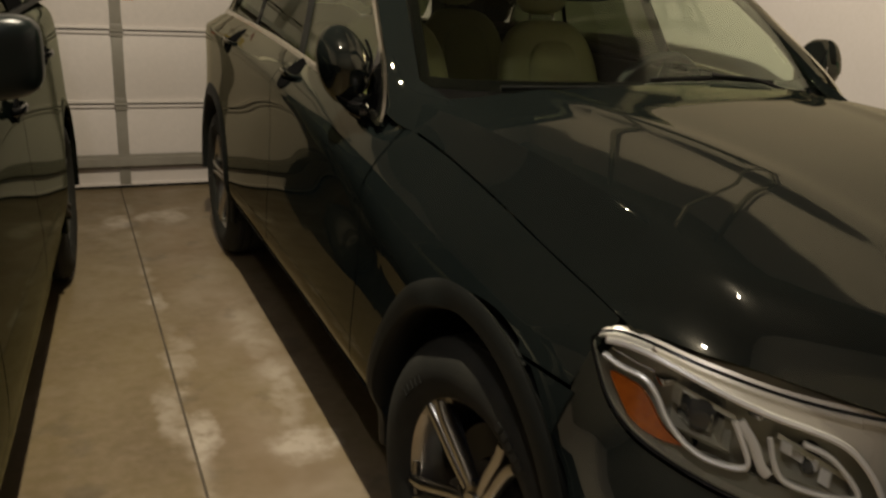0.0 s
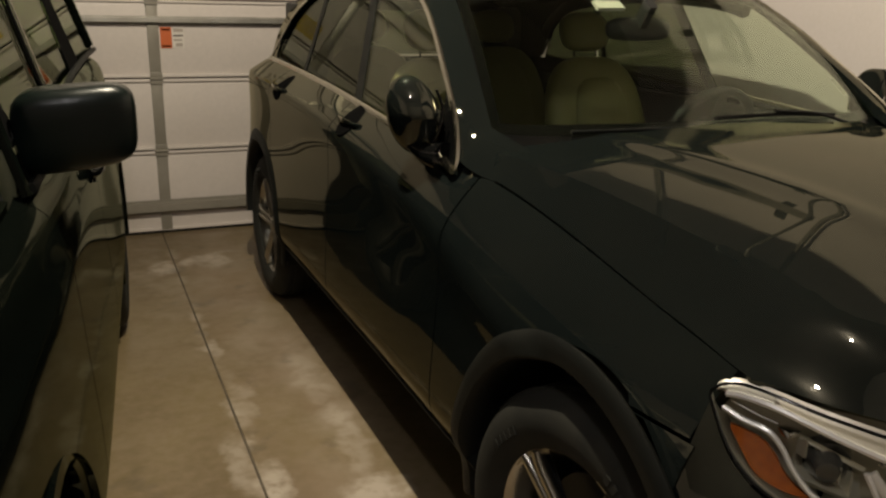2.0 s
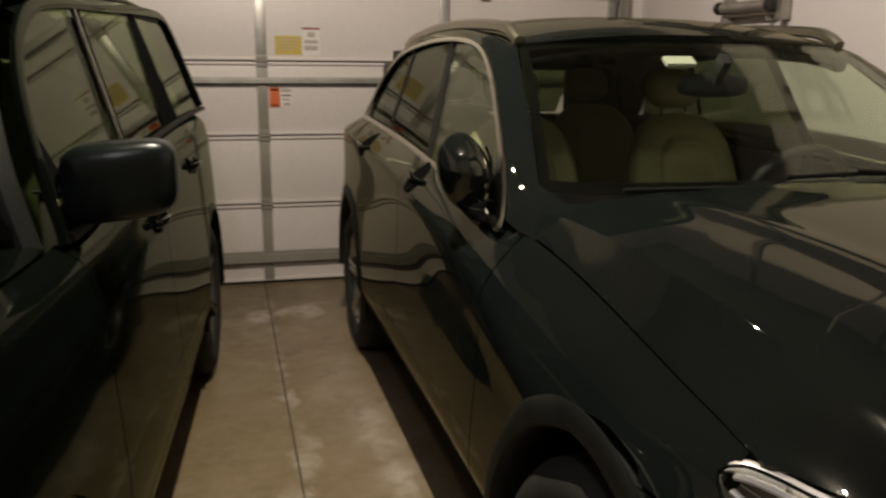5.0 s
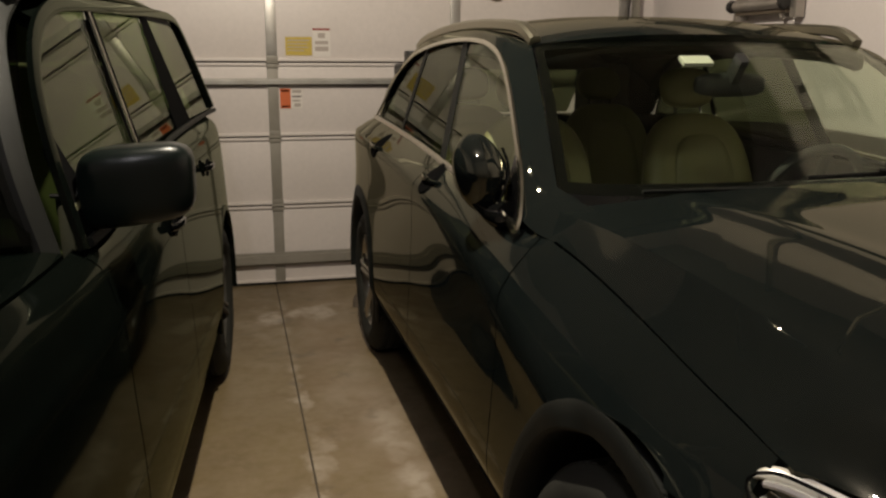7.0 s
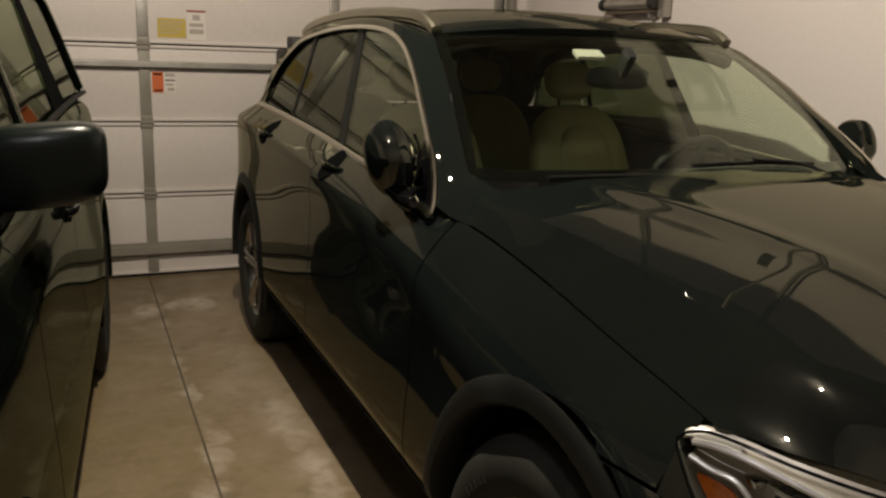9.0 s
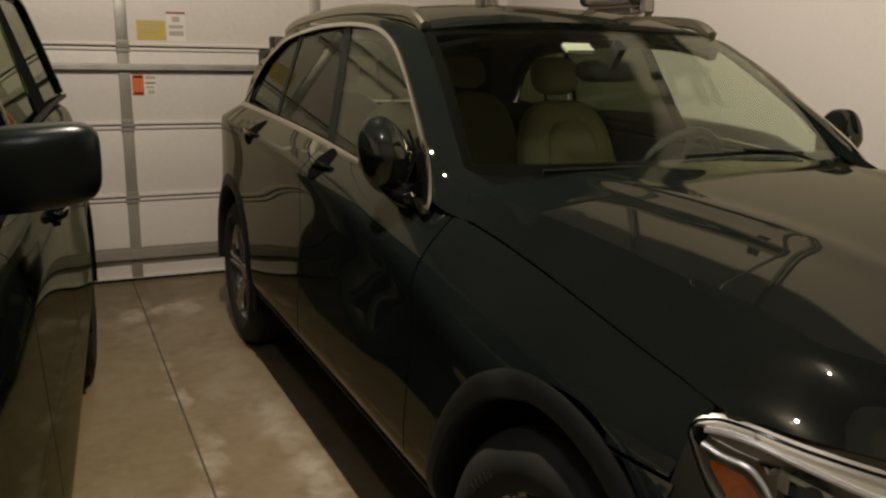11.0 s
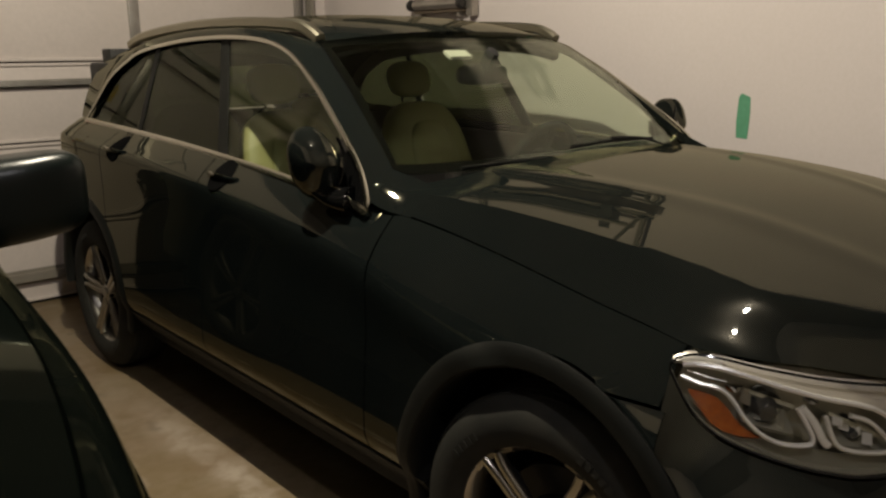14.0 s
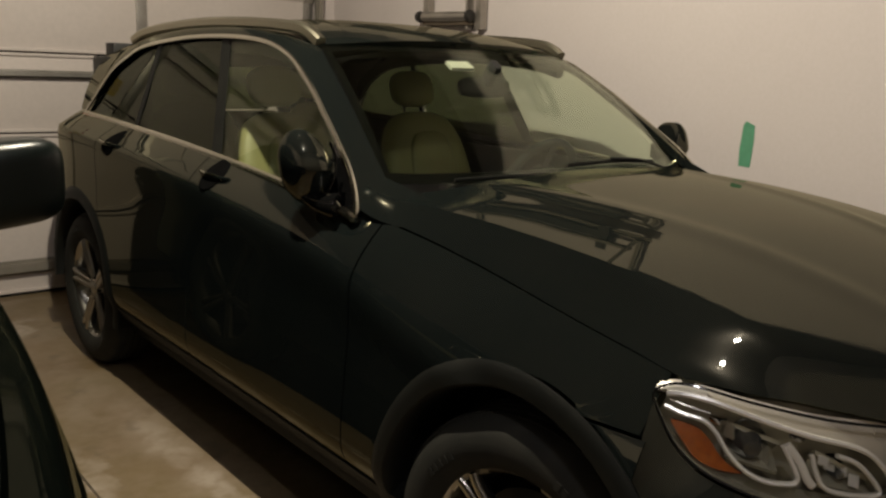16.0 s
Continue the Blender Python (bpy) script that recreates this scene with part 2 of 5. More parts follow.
def lathe(profile, n, bm=None, x0=0.0):
    """Profile of (radius, x) turned about the x axis; closed ring where the profile closes on itself."""
    bm = bm or bmesh.new()
    rings = []
    for i in range(n):
        a = 2 * math.pi * i / n
        rings.append([bm.verts.new((x0 + x, r * math.sin(a), r * math.cos(a))) for r, x in profile])
    for i in range(n):
        a, b = rings[i], rings[(i + 1) % n]
        for k in range(len(profile) - 1):
            v = list(dict.fromkeys((a[k], b[k], b[k + 1], a[k + 1])))
            bm.faces.new(v)
    bmesh.ops.remove_doubles(bm, verts=bm.verts, dist=1e-5)
    return bm


def blob(bm, centre, size, power=2.6, nu=20, nv=12, shape=None):
    """A rounded block: a superellipsoid, with an optional shape(v) that bends its points."""
    verts = []
    for j in range(1, nv):
        b = -math.pi / 2 + math.pi * j / nv
        row = []
        for i in range(nu):
            a = 2 * math.pi * i / nu
            c = [math.cos(b) * math.cos(a), math.cos(b) * math.sin(a), math.sin(b)]
            k = sum(abs(q) ** power for q in c) ** (-1 / power)
            p = Vector([c[q] * k * size[q] / 2 for q in range(3)])
            p = shape(p) if shape else p
            row.append(bm.verts.new(p + Vector(centre)))
        verts.append(row)
    ends = []
    for s in (-1, 1):
        p = Vector((0, 0, s * size[2] / 2))
        ends.append(bm.verts.new((shape(p) if shape else p) + Vector(centre)))
    for j in range(len(verts) - 1):
        for i in range(nu):
            bm.faces.new((verts[j][i], verts[j][(i + 1) % nu], verts[j + 1][(i + 1) % nu], verts[j + 1][i]))
    for i in range(nu):
        bm.faces.new((ends[0], verts[0][(i + 1) % nu], verts[0][i]))
        bm.faces.new((ends[1], verts[-1][i], verts[-1][(i + 1) % nu]))
    return bm


def mirrored(bm):
    bmesh.ops.scale(bm, vec=(-1, 1, 1), verts=bm.verts)
    return bm


# ---- the garage ----
WEST, EAST, SOUTH, NORTH, HIGH = -4.6, 1.27, -2.9, 4.23, 3.50


def concrete():
    m = material("worn_concrete", (0.208, 0.156, 0.076), 0.42, blotch=(1.7, (0.135, 0.096, 0.053), 0.85), grain=(23, (0.26, 0.195, 0.13), 0.5), bump=0.10, bump_scale=70)
    t = m.node_tree
    b = t.nodes["Principled BSDF"]
    old = b.inputs["Base Color"].links[0].from_socket
    coord = t.nodes.new("ShaderNodeTexCoord")
    # pale salt stains along the joint and before the door
    sep = t.nodes.new("ShaderNodeSeparateXYZ")
    t.links.new(coord.outputs["Object"], sep.inputs[0])

    def node(op, a, b_, clamp=False):
        n = t.nodes.new("ShaderNodeMath")
        n.operation, n.use_clamp = op, clamp
        for k, v in enumerate((a, b_)):
            if isinstance(v, (int, float)):
                n.inputs[k].default_value = v
            elif v is not None:
                t.links.new(v, n.inputs[k])
        return n.outputs[0]

    def ramp(v, lo, hi, a=0.0, z=1.0):
        n = t.nodes.new("ShaderNodeMapRange")
        n.interpolation_type = "SMOOTHSTEP"
        for k, q in (("From Min", lo), ("From Max", hi), ("To Min", a), ("To Max", z)):
            n.inputs[k].default_value = q
        t.links.new(v, n.inputs["Value"])
        return n.outputs["Result"]

    def noise_at(scale, detail=5):
        n = t.nodes.new("ShaderNodeTexNoise")
        n.inputs["Scale"].default_value, n.inputs["Detail"].default_value = scale, detail
        t.links.new(coord.outputs["Object"], n.inputs["Vector"])
        return n.outputs["Fac"]

    near_joint = ramp(node("ABSOLUTE", node("ADD", sep.outputs[0], 1.312), None), 0.0, 0.05, 1.0, 0.0)
    lane = ramp(node("ABSOLUTE", node("ADD", sep.outputs[0], 1.02), None), 0.0, 0.26, 1.0, 0.0)
    door_side = ramp(node("ABSOLUTE", node("SUBTRACT", sep.outputs[1], 3.62), None), 0.05, 0.5, 1.0, 0.0)
    salt = node("MULTIPLY", near_joint, ramp(noise_at(6.5), 0.50, 0.68))
    salt = node("ADD", salt, node("MULTIPLY", node("MULTIPLY", lane, ramp(noise_at(2.6), 0.42, 0.62)), 0.45))
    salt = node("ADD", salt, node("MULTIPLY", node("MULTIPLY", door_side, ramp(noise_at(4.3), 0.53, 0.66)), 0.8), True)
    scuff = node("MULTIPLY", ramp(noise_at(1.15, 7), 0.53, 0.68), ramp(noise_at(9.0, 6), 0.40, 0.62))
    worn = node("MULTIPLY", ramp(node("ABSOLUTE", node("ADD", sep.outputs[0], 0.97), None), 0.02, 0.20, 1.0, 0.0), ramp(node("ABSOLUTE", node("SUBTRACT", sep.outputs[1], 1.5), None), 0.25, 0.85, 1.0, 0.0))
    worn = node("MULTIPLY", worn, ramp(noise_at(3.6, 7), 0.36, 0.60))
    salt = node("ADD", node("ADD", salt, node("MULTIPLY", worn, 0.55)), node("MULTIPLY", scuff, 0.40), True)
    salt = node("MULTIPLY", salt, 0.45)
    wob = node("MULTIPLY", node("SUBTRACT", noise_at(7.0, 6), 0.5), 0.22)
    wob_b = node("MULTIPLY", node("SUBTRACT", noise_at(8.3, 6), 0.5), 0.22)

    def patch(cx, cy, rx, ry, much):
        """A soft-edged stain of uneven outline."""
        dx = node("DIVIDE", node("ADD", node("SUBTRACT", sep.outputs[0], cx), wob), rx)
        dy = node("DIVIDE", node("ADD", node("SUBTRACT", sep.outputs[1], cy), wob_b), ry)
        d = node("ADD", node("MULTIPLY", dx, dx), node("MULTIPLY", dy, dy))
        return node("MULTIPLY", node("MULTIPLY", ramp(d, 0.0, 1.3, 1.0, 0.0), ramp(noise_at(19.0, 6), 0.30, 0.58, 0.35, 1.0)), much)

    for row in ((-1.10, 3.53, 0.085, 0.17, 0.75), (-1.385, 3.48, 0.10, 0.13, 0.8), (-1.23, 3.55, 0.06, 0.08, 0.5), (-1.30, 2.22, 0.05, 0.14, 0.5), (-1.275, 1.05, 0.060, 0.17, 0.9),
                (-1.355, 1.25, 0.05, 0.22, 0.6), (-0.985, 0.93, 0.13, 0.10, 0.95), (-0.965, 1.25, 0.065, 0.28, 0.5), (-0.985, 1.75, 0.075, 0.40, 0.35), (-0.60, 1.30, 0.12, 0.25, 0.3), (-1.29, 1.70, 0.05, 0.28, 0.4)):
        salt = node("ADD", salt, patch(*row), True)

    def mixed(fac, a, colour):
        mix = t.nodes.new("ShaderNodeMix")
        mix.data_type = "RGBA"
        t.links.new(fac, mix.inputs["Factor"])
        for s in mix.inputs:
            if s.type == "RGBA" and s.name == "A":
                t.links.new(a, s)
            if s.type == "RGBA" and s.name == "B":
                s.default_value = (*colour, 1)
        return [s for s in mix.outputs if s.type == "RGBA"][0]

    lane_tint = node("MULTIPLY", ramp(node("ABSOLUTE", node("ADD", sep.outputs[0], 1.08), None), 0.0, 0.34, 1.0, 0.0), ramp(noise_at(2.1, 5), 0.35, 0.6))
    out = mixed(node("MULTIPLY", lane_tint, 0.6), old, (0.255, 0.182, 0.118))
    out = mixed(salt, out, (0.47, 0.40, 0.325))
    rust = node("ADD", node("MULTIPLY", ramp(noise_at(2.2, 3), 0.58, 0.74), 0.5), patch(-1.02, 2.86, 0.22, 0.16, 0.6), True)
    out = mixed(rust, out, (0.16, 0.105, 0.05))
    dark = node("MULTIPLY", ramp(noise_at(5.1, 7), 0.60, 0.72), 0.45)
    out = mixed(dark, out, (0.085, 0.068, 0.045))
    t.links.new(out, b.inputs["Base Color"])
    t.links.new(ramp(noise_at(3.4), 0.3, 0.7, 0.33, 0.58), b.inputs["Roughness"])
    return m


CONCRETE = concrete()
JOINT_DARK = material("joint_filler", (0.06, 0.047, 0.032), 0.8, blotch=(9, (0.16, 0.125, 0.085), 0.7))

JOINT_X = -1.318
floor = thing("floor", "tan worn concrete garage floor with a saw joint and pale stains", "floor", kind="structure")
for lo, hi in ((WEST - 0.1, JOINT_X - 0.004), (JOINT_X + 0.004, EAST + 0.1)):
    part("slab", boxed((lo, SOUTH - 0.1, -0.12), (hi, NORTH + 0.5, 0.0), 0.003), CONCRETE, floor)
part("joint_filler", boxed((JOINT_X - 0.004, SOUTH, -0.1), (JOINT_X + 0.004, NORTH + 0.4, -0.004)), JOINT_DARK, floor)


def wall(name, lo, hi, mat, label):
    return tagged(part(name, boxed(lo, hi), mat, smooth=False), label, "wall", kind="structure")


JOG = 3.32
wall("wall_east", (EAST, SOUTH - 0.1, 0), (EAST + 0.15, JOG, HIGH), WALL_PAINT, "warm white painted drywall beside the parked car")
wall("wall_east_recess", (EAST + 0.09, JOG, 0), (EAST + 0.24, NORTH + 0.12, HIGH), WALL_PAINT, "set-back strip of white drywall next to the door")
wall("wall_west", (WEST - 0.15, SOUTH - 0.1, 0), (WEST, NORTH + 0.12, HIGH), WALL_PAINT, "plain white garage wall")
wall("wall_south", (WEST, SOUTH - 0.15, 0), (EAST, SOUTH, HIGH), DIMMED_PAINT, "plain back wall of the garage, darkened to dim reflections")
DOOR_L, DOOR_R, DOOR_TOP = -3.74, 1.16, 2.37
wall("wall_north_pier", (DOOR_R + 0.03, NORTH + 0.02, 0), (EAST + 0.09, NORTH + 0.12, HIGH), WALL_PAINT, "white drywall pier beside the garage door")
wall("wall_north_pier_west", (WEST, NORTH + 0.02, 0), (DOOR_L - 0.03, NORTH + 0.12, HIGH), WALL_PAINT, "white drywall pier beside the garage door")
wall("wall_north_header", (DOOR_L - 0.03, NORTH + 0.02, DOOR_TOP), (DOOR_R + 0.03, NORTH + 0.12, HIGH), WALL_PAINT, "white drywall header over the garage door")
tagged(part("ceiling", boxed((WEST - 0.15, SOUTH - 0.15, HIGH), (EAST + 0.24, NORTH + 0.12, HIGH + 0.1)), DIMMED_PAINT, smooth=False), "garage ceiling, coloured dark as if barely lit", "ceiling", kind="structure")


# sectional door, seen from inside
def garage_door():
    door = thing("garage_door", "white steel sectional garage door, closed, with galvanised stiles and struts", "garage door", kind="structure")
    joints = [0.012, 0.540, 0.988, 1.460, 1.917, DOOR_TOP]
    for z0, z1 in zip(joints, joints[1:]):
        bm = boxed((DOOR_L, NORTH + 0.012, z0 + 0.004), (DOOR_R, NORTH + 0.05, z1 - 0.004), 0.004)
        # rolled lips of the section along its joints
        box(bm, (DOOR_L, NORTH - 0.006, z0 + 0.006), (DOOR_R, NORTH + 0.016, z0 + 0.024), 0.005)
        box(bm, (DOOR_L, NORTH - 0.004, z1 - 0.022), (DOOR_R, NORTH + 0.016, z1 - 0.007), 0.005)
        part("section", bm, DOOR_PAINT, door)
        for x in (-3.70, -2.49, -1.285, -0.085, 1.125):
            half = 0.033
            bm = boxed((x - half, NORTH - 0.008, z0 + 0.012), (x + half, NORTH + 0.013, z1 - 0.012), 0.003)
            # the upper stiles' brightness is light put in as a paler metal
            part("stile", bm, GALV if z0 > 1.4 else STEEL_DULL, door, "galvanised stile, coloured brighter as if lit" if z0 > 1.4 else "dull grey steel stile")
    for z in joints[1:-1]:
        for x in (-3.70, -2.49, -1.285, -0.085, 1.125):
            bm = boxed((x - 0.036, NORTH - 0.016, z - 0.036), (x + 0.036, NORTH - 0.007, z - 0.006), 0.002)
            box(bm, (x - 0.036, NORTH - 0.016, z + 0.006), (x + 0.036, NORTH - 0.007, z + 0.04), 0.002)
            k = lathe([(0.0, -0.04), (0.009, -0.04), (0.009, 0.04), (0.0, 0.04)], 10)
            bmesh.ops.translate(k, verts=k.verts, vec=(x, NORTH - 0.017, z))
            me = bpy.data.meshes.new("tmp")
            k.to_mesh(me)
            k.free()
            bm.from_mesh(me)
            bpy.data.meshes.remove(me)
            part("hinge", bm, STEEL_DULL, door, "steel roller hinge")
    # horizontal struts: folded hat channels
    for z, h in ((0.178, 0.060), (1.337, 0.030), (2.05, 0.05)):
        bm = bmesh.new()
        y0, y1 = NORTH - 0.045, NORTH - 0.010
        prof = [(y1, z - h * 0.75), (y1, z - h * 0.45), (y0, z - h * 0.4), (y0, z + h * 0.4), (y1, z + h * 0.45), (y1, z + h * 0.75)]
        grid_bm([[(x, a, b) for a, b in prof] for x in (DOOR_L, DOOR_R)], 0.002, (0, 9, z), bm)
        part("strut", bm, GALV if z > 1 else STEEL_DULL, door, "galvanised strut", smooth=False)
    part("bottom_seal", boxed((DOOR_L, NORTH + 0.005, -0.002), (DOOR_R, NORTH + 0.055, 0.016), 0.005), BLACK_TRIM, door, "black rubber bottom seal")
    # handle plate near the door's middle
    bm = boxed((0.165, NORTH - 0.012, 1.868), (0.225, NORTH + 0.01, 1.93), 0.004)
    box(bm, (0.17, NORTH - 0.03, 1.872), (0.22, NORTH - 0.012, 1.886), 0.003)
    part("lift_handle", bm, material("brass_handle", (0.32, 0.22, 0.1), 0.5, 0.5), door, "tan lift handle")
    return door


garage_door()


def sticker(name, label, x0, x1, z0, z1, sheet, marks):
    y = NORTH + 0.009
    ob = tagged(part(name, boxed((x0, y, z0), (x1, y + 0.003, z1)), sheet, smooth=False), label, "sticker")
    for a, b, c, d, mat in marks:
        w, h = x1 - x0, z1 - z0
        part("printed_bar", boxed((x0 + a * w, y - 0.002, z0 + c * h), (x0 + b * w, y - 0.0003, z0 + d * h)), mat, ob, smooth=False)


PAPER = material("white_paper", (0.72, 0.67, 0.62), 0.6)
ORANGE = material("orange_print", (0.62, 0.13, 0.03), 0.5)
YELLOW = material("yellow_sheet", (0.55, 0.40, 0.06), 0.5, blotch=(30, (0.45, 0.33, 0.05), 0.6))
INK = material("grey_ink", (0.16, 0.13, 0.12), 0.6)
RED_INK = material("red_ink", (0.28, 0.05, 0.04), 0.6)
BROWN_INK = material("pale_ink", (0.42, 0.36, 0.32), 0.6)
sticker("warning_sticker", "orange and white warning sticker on the door", -1.243, -1.103, 1.170, 1.295, PAPER,
        [(0, 0.48, 0, 1, ORANGE), (0.06, 0.42, 0.84, 0.93, RED_INK), (0.06, 0.42, 0.06, 0.14, RED_INK), (0.55, 0.97, 0.78, 0.94, BROWN_INK), (0.55, 0.97, 0.56, 0.64, INK), (0.56, 0.9, 0.34, 0.44, BROWN_INK), (0.64, 0.92, 0.08, 0.24, BROWN_INK)])
sticker("yellow_label", "faded yellow instruction label on the door", -1.198, -1.030, 1.503, 1.618, YELLOW,
        [(0.08, 0.9, 0.78, 0.84, BROWN_INK), (0.08, 0.8, 0.6, 0.65, BROWN_INK), (0.08, 0.86, 0.42, 0.47, BROWN_INK), (0.08, 0.7, 0.24, 0.29, BROWN_INK)])
sticker("white_label", "white safety label with a red heading on the door", -1.024, -0.912, 1.495, 1.672, PAPER,
        [(0, 1, 0.93, 1.0, RED_INK), (0.3, 0.7, 0.66, 0.84, BROWN_INK), (0.12, 0.88, 0.44, 0.56, BROWN_INK), (0.12, 0.88, 0.2, 0.36, BROWN_INK)])


# door track on the east side: vertical, bend and horizontal run under the ceiling
DARK_STEEL = material("dark_steel", (0.05, 0.047, 0.040), 0.6, 0.2, blotch=(8, (0.08, 0.072, 0.06), 0.6))


def track(x, side):
    t = thing("door_track", "galvanised steel door track with its rail under the ceiling", "door track", kind="structure")
    path = [(x, NORTH - 0.06, 0.02), (x, NORTH - 0.06, 1.2), (x, NORTH - 0.06, 1.95)]
    for k in range(1, 8):
        a = math.pi / 2 * k / 8
        path.append((x, NORTH - 0.06 - 0.32 * (1 - math.cos(a)), 1.98 + 0.32 * math.sin(a)))
    path += [(x, NORTH - 0.5, 2.30), (x, NORTH - 1.4, 2.305), (x, 1.05, 2.31)]
    path = np.array(path)
    bm = bmesh.new()
    off = [(-0.025, -0.012), (-0.025, 0.012), (0.025, 0.012), (0.025, -0.012)]
    rows = []
    for i, p in enumerate(path):
        d = path[min(i + 1, len(path) - 1)] - path[max(i - 1, 0)]
        d /= np.linalg.norm(d)
        n = np.cross(d, (1, 0, 0))
        rows.append([p + n * a + np.array((side * b, 0, 0)) for a, b in off])
    grid_bm(rows, 0.002, (x, 0, 0), bm)
    part("rail", bm, STEEL_DULL, t, smooth=False)
    bm = boxed((x + side * 0.012 - 0.004, NORTH - 0.09, 0.0), (x + side * 0.012 + 0.004, NORTH + 0.02, 2.2), 0.001)
    part("angle", bm, STEEL_DULL, t, "wall angle of the track")
    for y in (1.12, 2.6):
        bm = boxed((x - 0.016, y - 0.016, 2.33), (x + 0.016, y + 0.016, HIGH), 0.002)
        box(bm, (x - 0.05, y - 0.02, 2.325), (x + 0.05, y + 0.02, 2.345), 0.002)
        part("hanger", bm, STEEL_DULL, t, "slotted steel hanger", smooth=False)
    part("spring", bar([(x - side * 0.05, y, 2.47) for y in np.linspace(1.15, NORTH - 0.25, 12)], 0.045, 0.045, (0, 0, 1), rounded=10), STEEL_DULL, t, "long extension spring")
    part("stiffener", boxed((x - side * 0.034 - 0.003, 1.36, 2.335), (x - side * 0.034 + 0.003, NORTH - 0.5, 2.445), 0.001), DARK_STEEL, t, "dark steel stiffening angle", smooth=False)
    part("end_bracket", boxed((x - side * 0.040 - 0.003, 1.345, 2.25), (x - side * 0.040 + 0.003, 1.435, 2.60), 0.001), DARK_STEEL, t, "dark steel end bracket", smooth=False)
    part("sway_brace", bar([(x, 1.14, 2.33), (x - side * 0.42, 1.14, 2.75), (x - side * 0.42, 1.14, HIGH)], 0.03, 0.03, (0, 1, 0), rounded=4), STEEL_DULL, t, "slotted sway brace")


track(1.185, 1)
track(-3.77, -1)


# folding aluminium ladder hung on the east wall, only its foot end shows over the roof
def ladder():
    l = thing("ladder", "grey aluminium ladder hung on the white wall", "ladder")
    metal = material("worn_aluminium", (0.45, 0.42, 0.38), 0.4, 0.8, blotch=(12, (0.3, 0.27, 0.23), 0.6))
    dark = material("black_cap", (0.02, 0.018, 0.016), 0.5)
    x0, x1 = EAST - 0.075, EAST - 0.012
    for y, w in ((2.50, 0.05), (2.60, 0.02), (2.98, 0.045)):
        part("ladder_rail", boxed((x0 + 0.01, y - w / 2, 1.70), (x1, y + w / 2, 2.36), 0.006), metal, l)
    bm = lathe([(0.0, -0.2), (0.026, -0.2), (0.028, 0.0), (0.026, 0.2), (0.0, 0.2)], 14)
    bmesh.ops.transform(bm, matrix=pose(x0 - 0.01, 2.77, 1.775, 0, 0, 90), verts=bm.verts)
    part("ladder_rung", bm, metal, l, "grey padded rung")
    part("ladder_brace", boxed((x0, 2.54, 1.725), (x1, 2.99, 1.747), 0.004), material("brown_brace", (0.1, 0.075, 0.05), 0.6), l, "dark brown brace")
    for y in (2.545, 3.0):
        bm = lathe([(0.0, -0.022), (0.03, -0.018), (0.036, 0.0), (0.03, 0.018), (0.0, 0.022)], 14)
        bmesh.ops.transform(bm, matrix=pose(x0 - 0.012, y, 1.775, 0, 0, 90), verts=bm.verts)
        part("end_cap", bm, dark, l, "black rubber end cap")
    for y in (2.50, 2.98):
        part("hook", boxed((x1 - 0.004, y - 0.012, 2.30), (EAST + 0.004, y + 0.012, 2.42), 0.003), dark, l, "steel wall hook")


ladder()

GREEN_TAPE = material("green_tape", (0.11, 0.34, 0.20), 0.55, blotch=(40, (0.085, 0.27, 0.15), 0.6), bump=0.3, bump_scale=300)
bm = bmesh.new()
outline = [(0.745, 1.105), (0.800, 1.108), (0.803, 1.18), (0.799, 1.25), (0.797, 1.285), (0.786, 1.305), (0.765, 1.298), (0.742, 1.288), (0.739, 1.22), (0.742, 1.15)]
front, back = [bm.verts.new((EAST - 0.0025, y, z)) for y, z in outline], [bm.verts.new((EAST - 0.0003, y, z)) for y, z in outline]
bm.faces.new(front), bm.faces.new(back)
for i in range(len(outline)):
    bm.faces.new((front[i], front[(i + 1) % len(outline)], back[(i + 1) % len(outline)], back[i]))
tagged(part("tape_strip", bm, GREEN_TAPE, smooth=False), "strip of green masking tape stuck upright on the white wall", "tape")

# door opener under the ceiling between the two cars, with its rail to the door
ox, oy, oz = OPENER
op = thing("door_opener", "grey garage door opener with a lit bulb under the ceiling", "door opener", pose(ox, oy, oz))
OPENER_GREY = material("opener_grey", (0.06, 0.058, 0.055), 0.5)
part("housing", boxed((-0.16, -0.24, 0.02), (0.16, 0.22, 0.22), 0.02), OPENER_GREY, op, "dark grey housing")
part("lamp_socket", lathe([(0.0, -0.03), (0.028, -0.03), (0.03, 0.03), (0.0, 0.03)], 16), OPENER_GREY, op, "grey bulb socket").matrix_basis = pose(0, 0, 0.03, 0, 90, 0)
part("rail", boxed((-0.022, 0.2, 0.12), (0.022, NORTH - oy - 0.1, 0.165), 0.004), STEEL_DULL, op, "steel opener rail")
for x in (-0.14, 0.14):
    for y in (-0.15, 0.15):
        part("hanger", boxed((x - 0.012, y - 0.012, 0.2), (x + 0.012, y + 0.012, HIGH - oz)), STEEL_DULL, op, "steel hanger strap")


gl = thing("ceiling_lamp", "small globe lamp on a stem under the ceiling, switched on", "ceiling lamp", pose(GLOBE[0], GLOBE[1], HIGH))
part("lamp_rose", boxed((-0.07, -0.07, -0.03), (0.07, 0.07, 0.0), 0.01), PAPER, gl, "white ceiling rose")
part("lamp_stem", boxed((-0.01, -0.01, GLOBE[2] - HIGH + 0.05), (0.01, 0.01, -0.025), 0.003), PAPER, gl, "white lamp stem")
# ---- the dark crossover ----
import functools

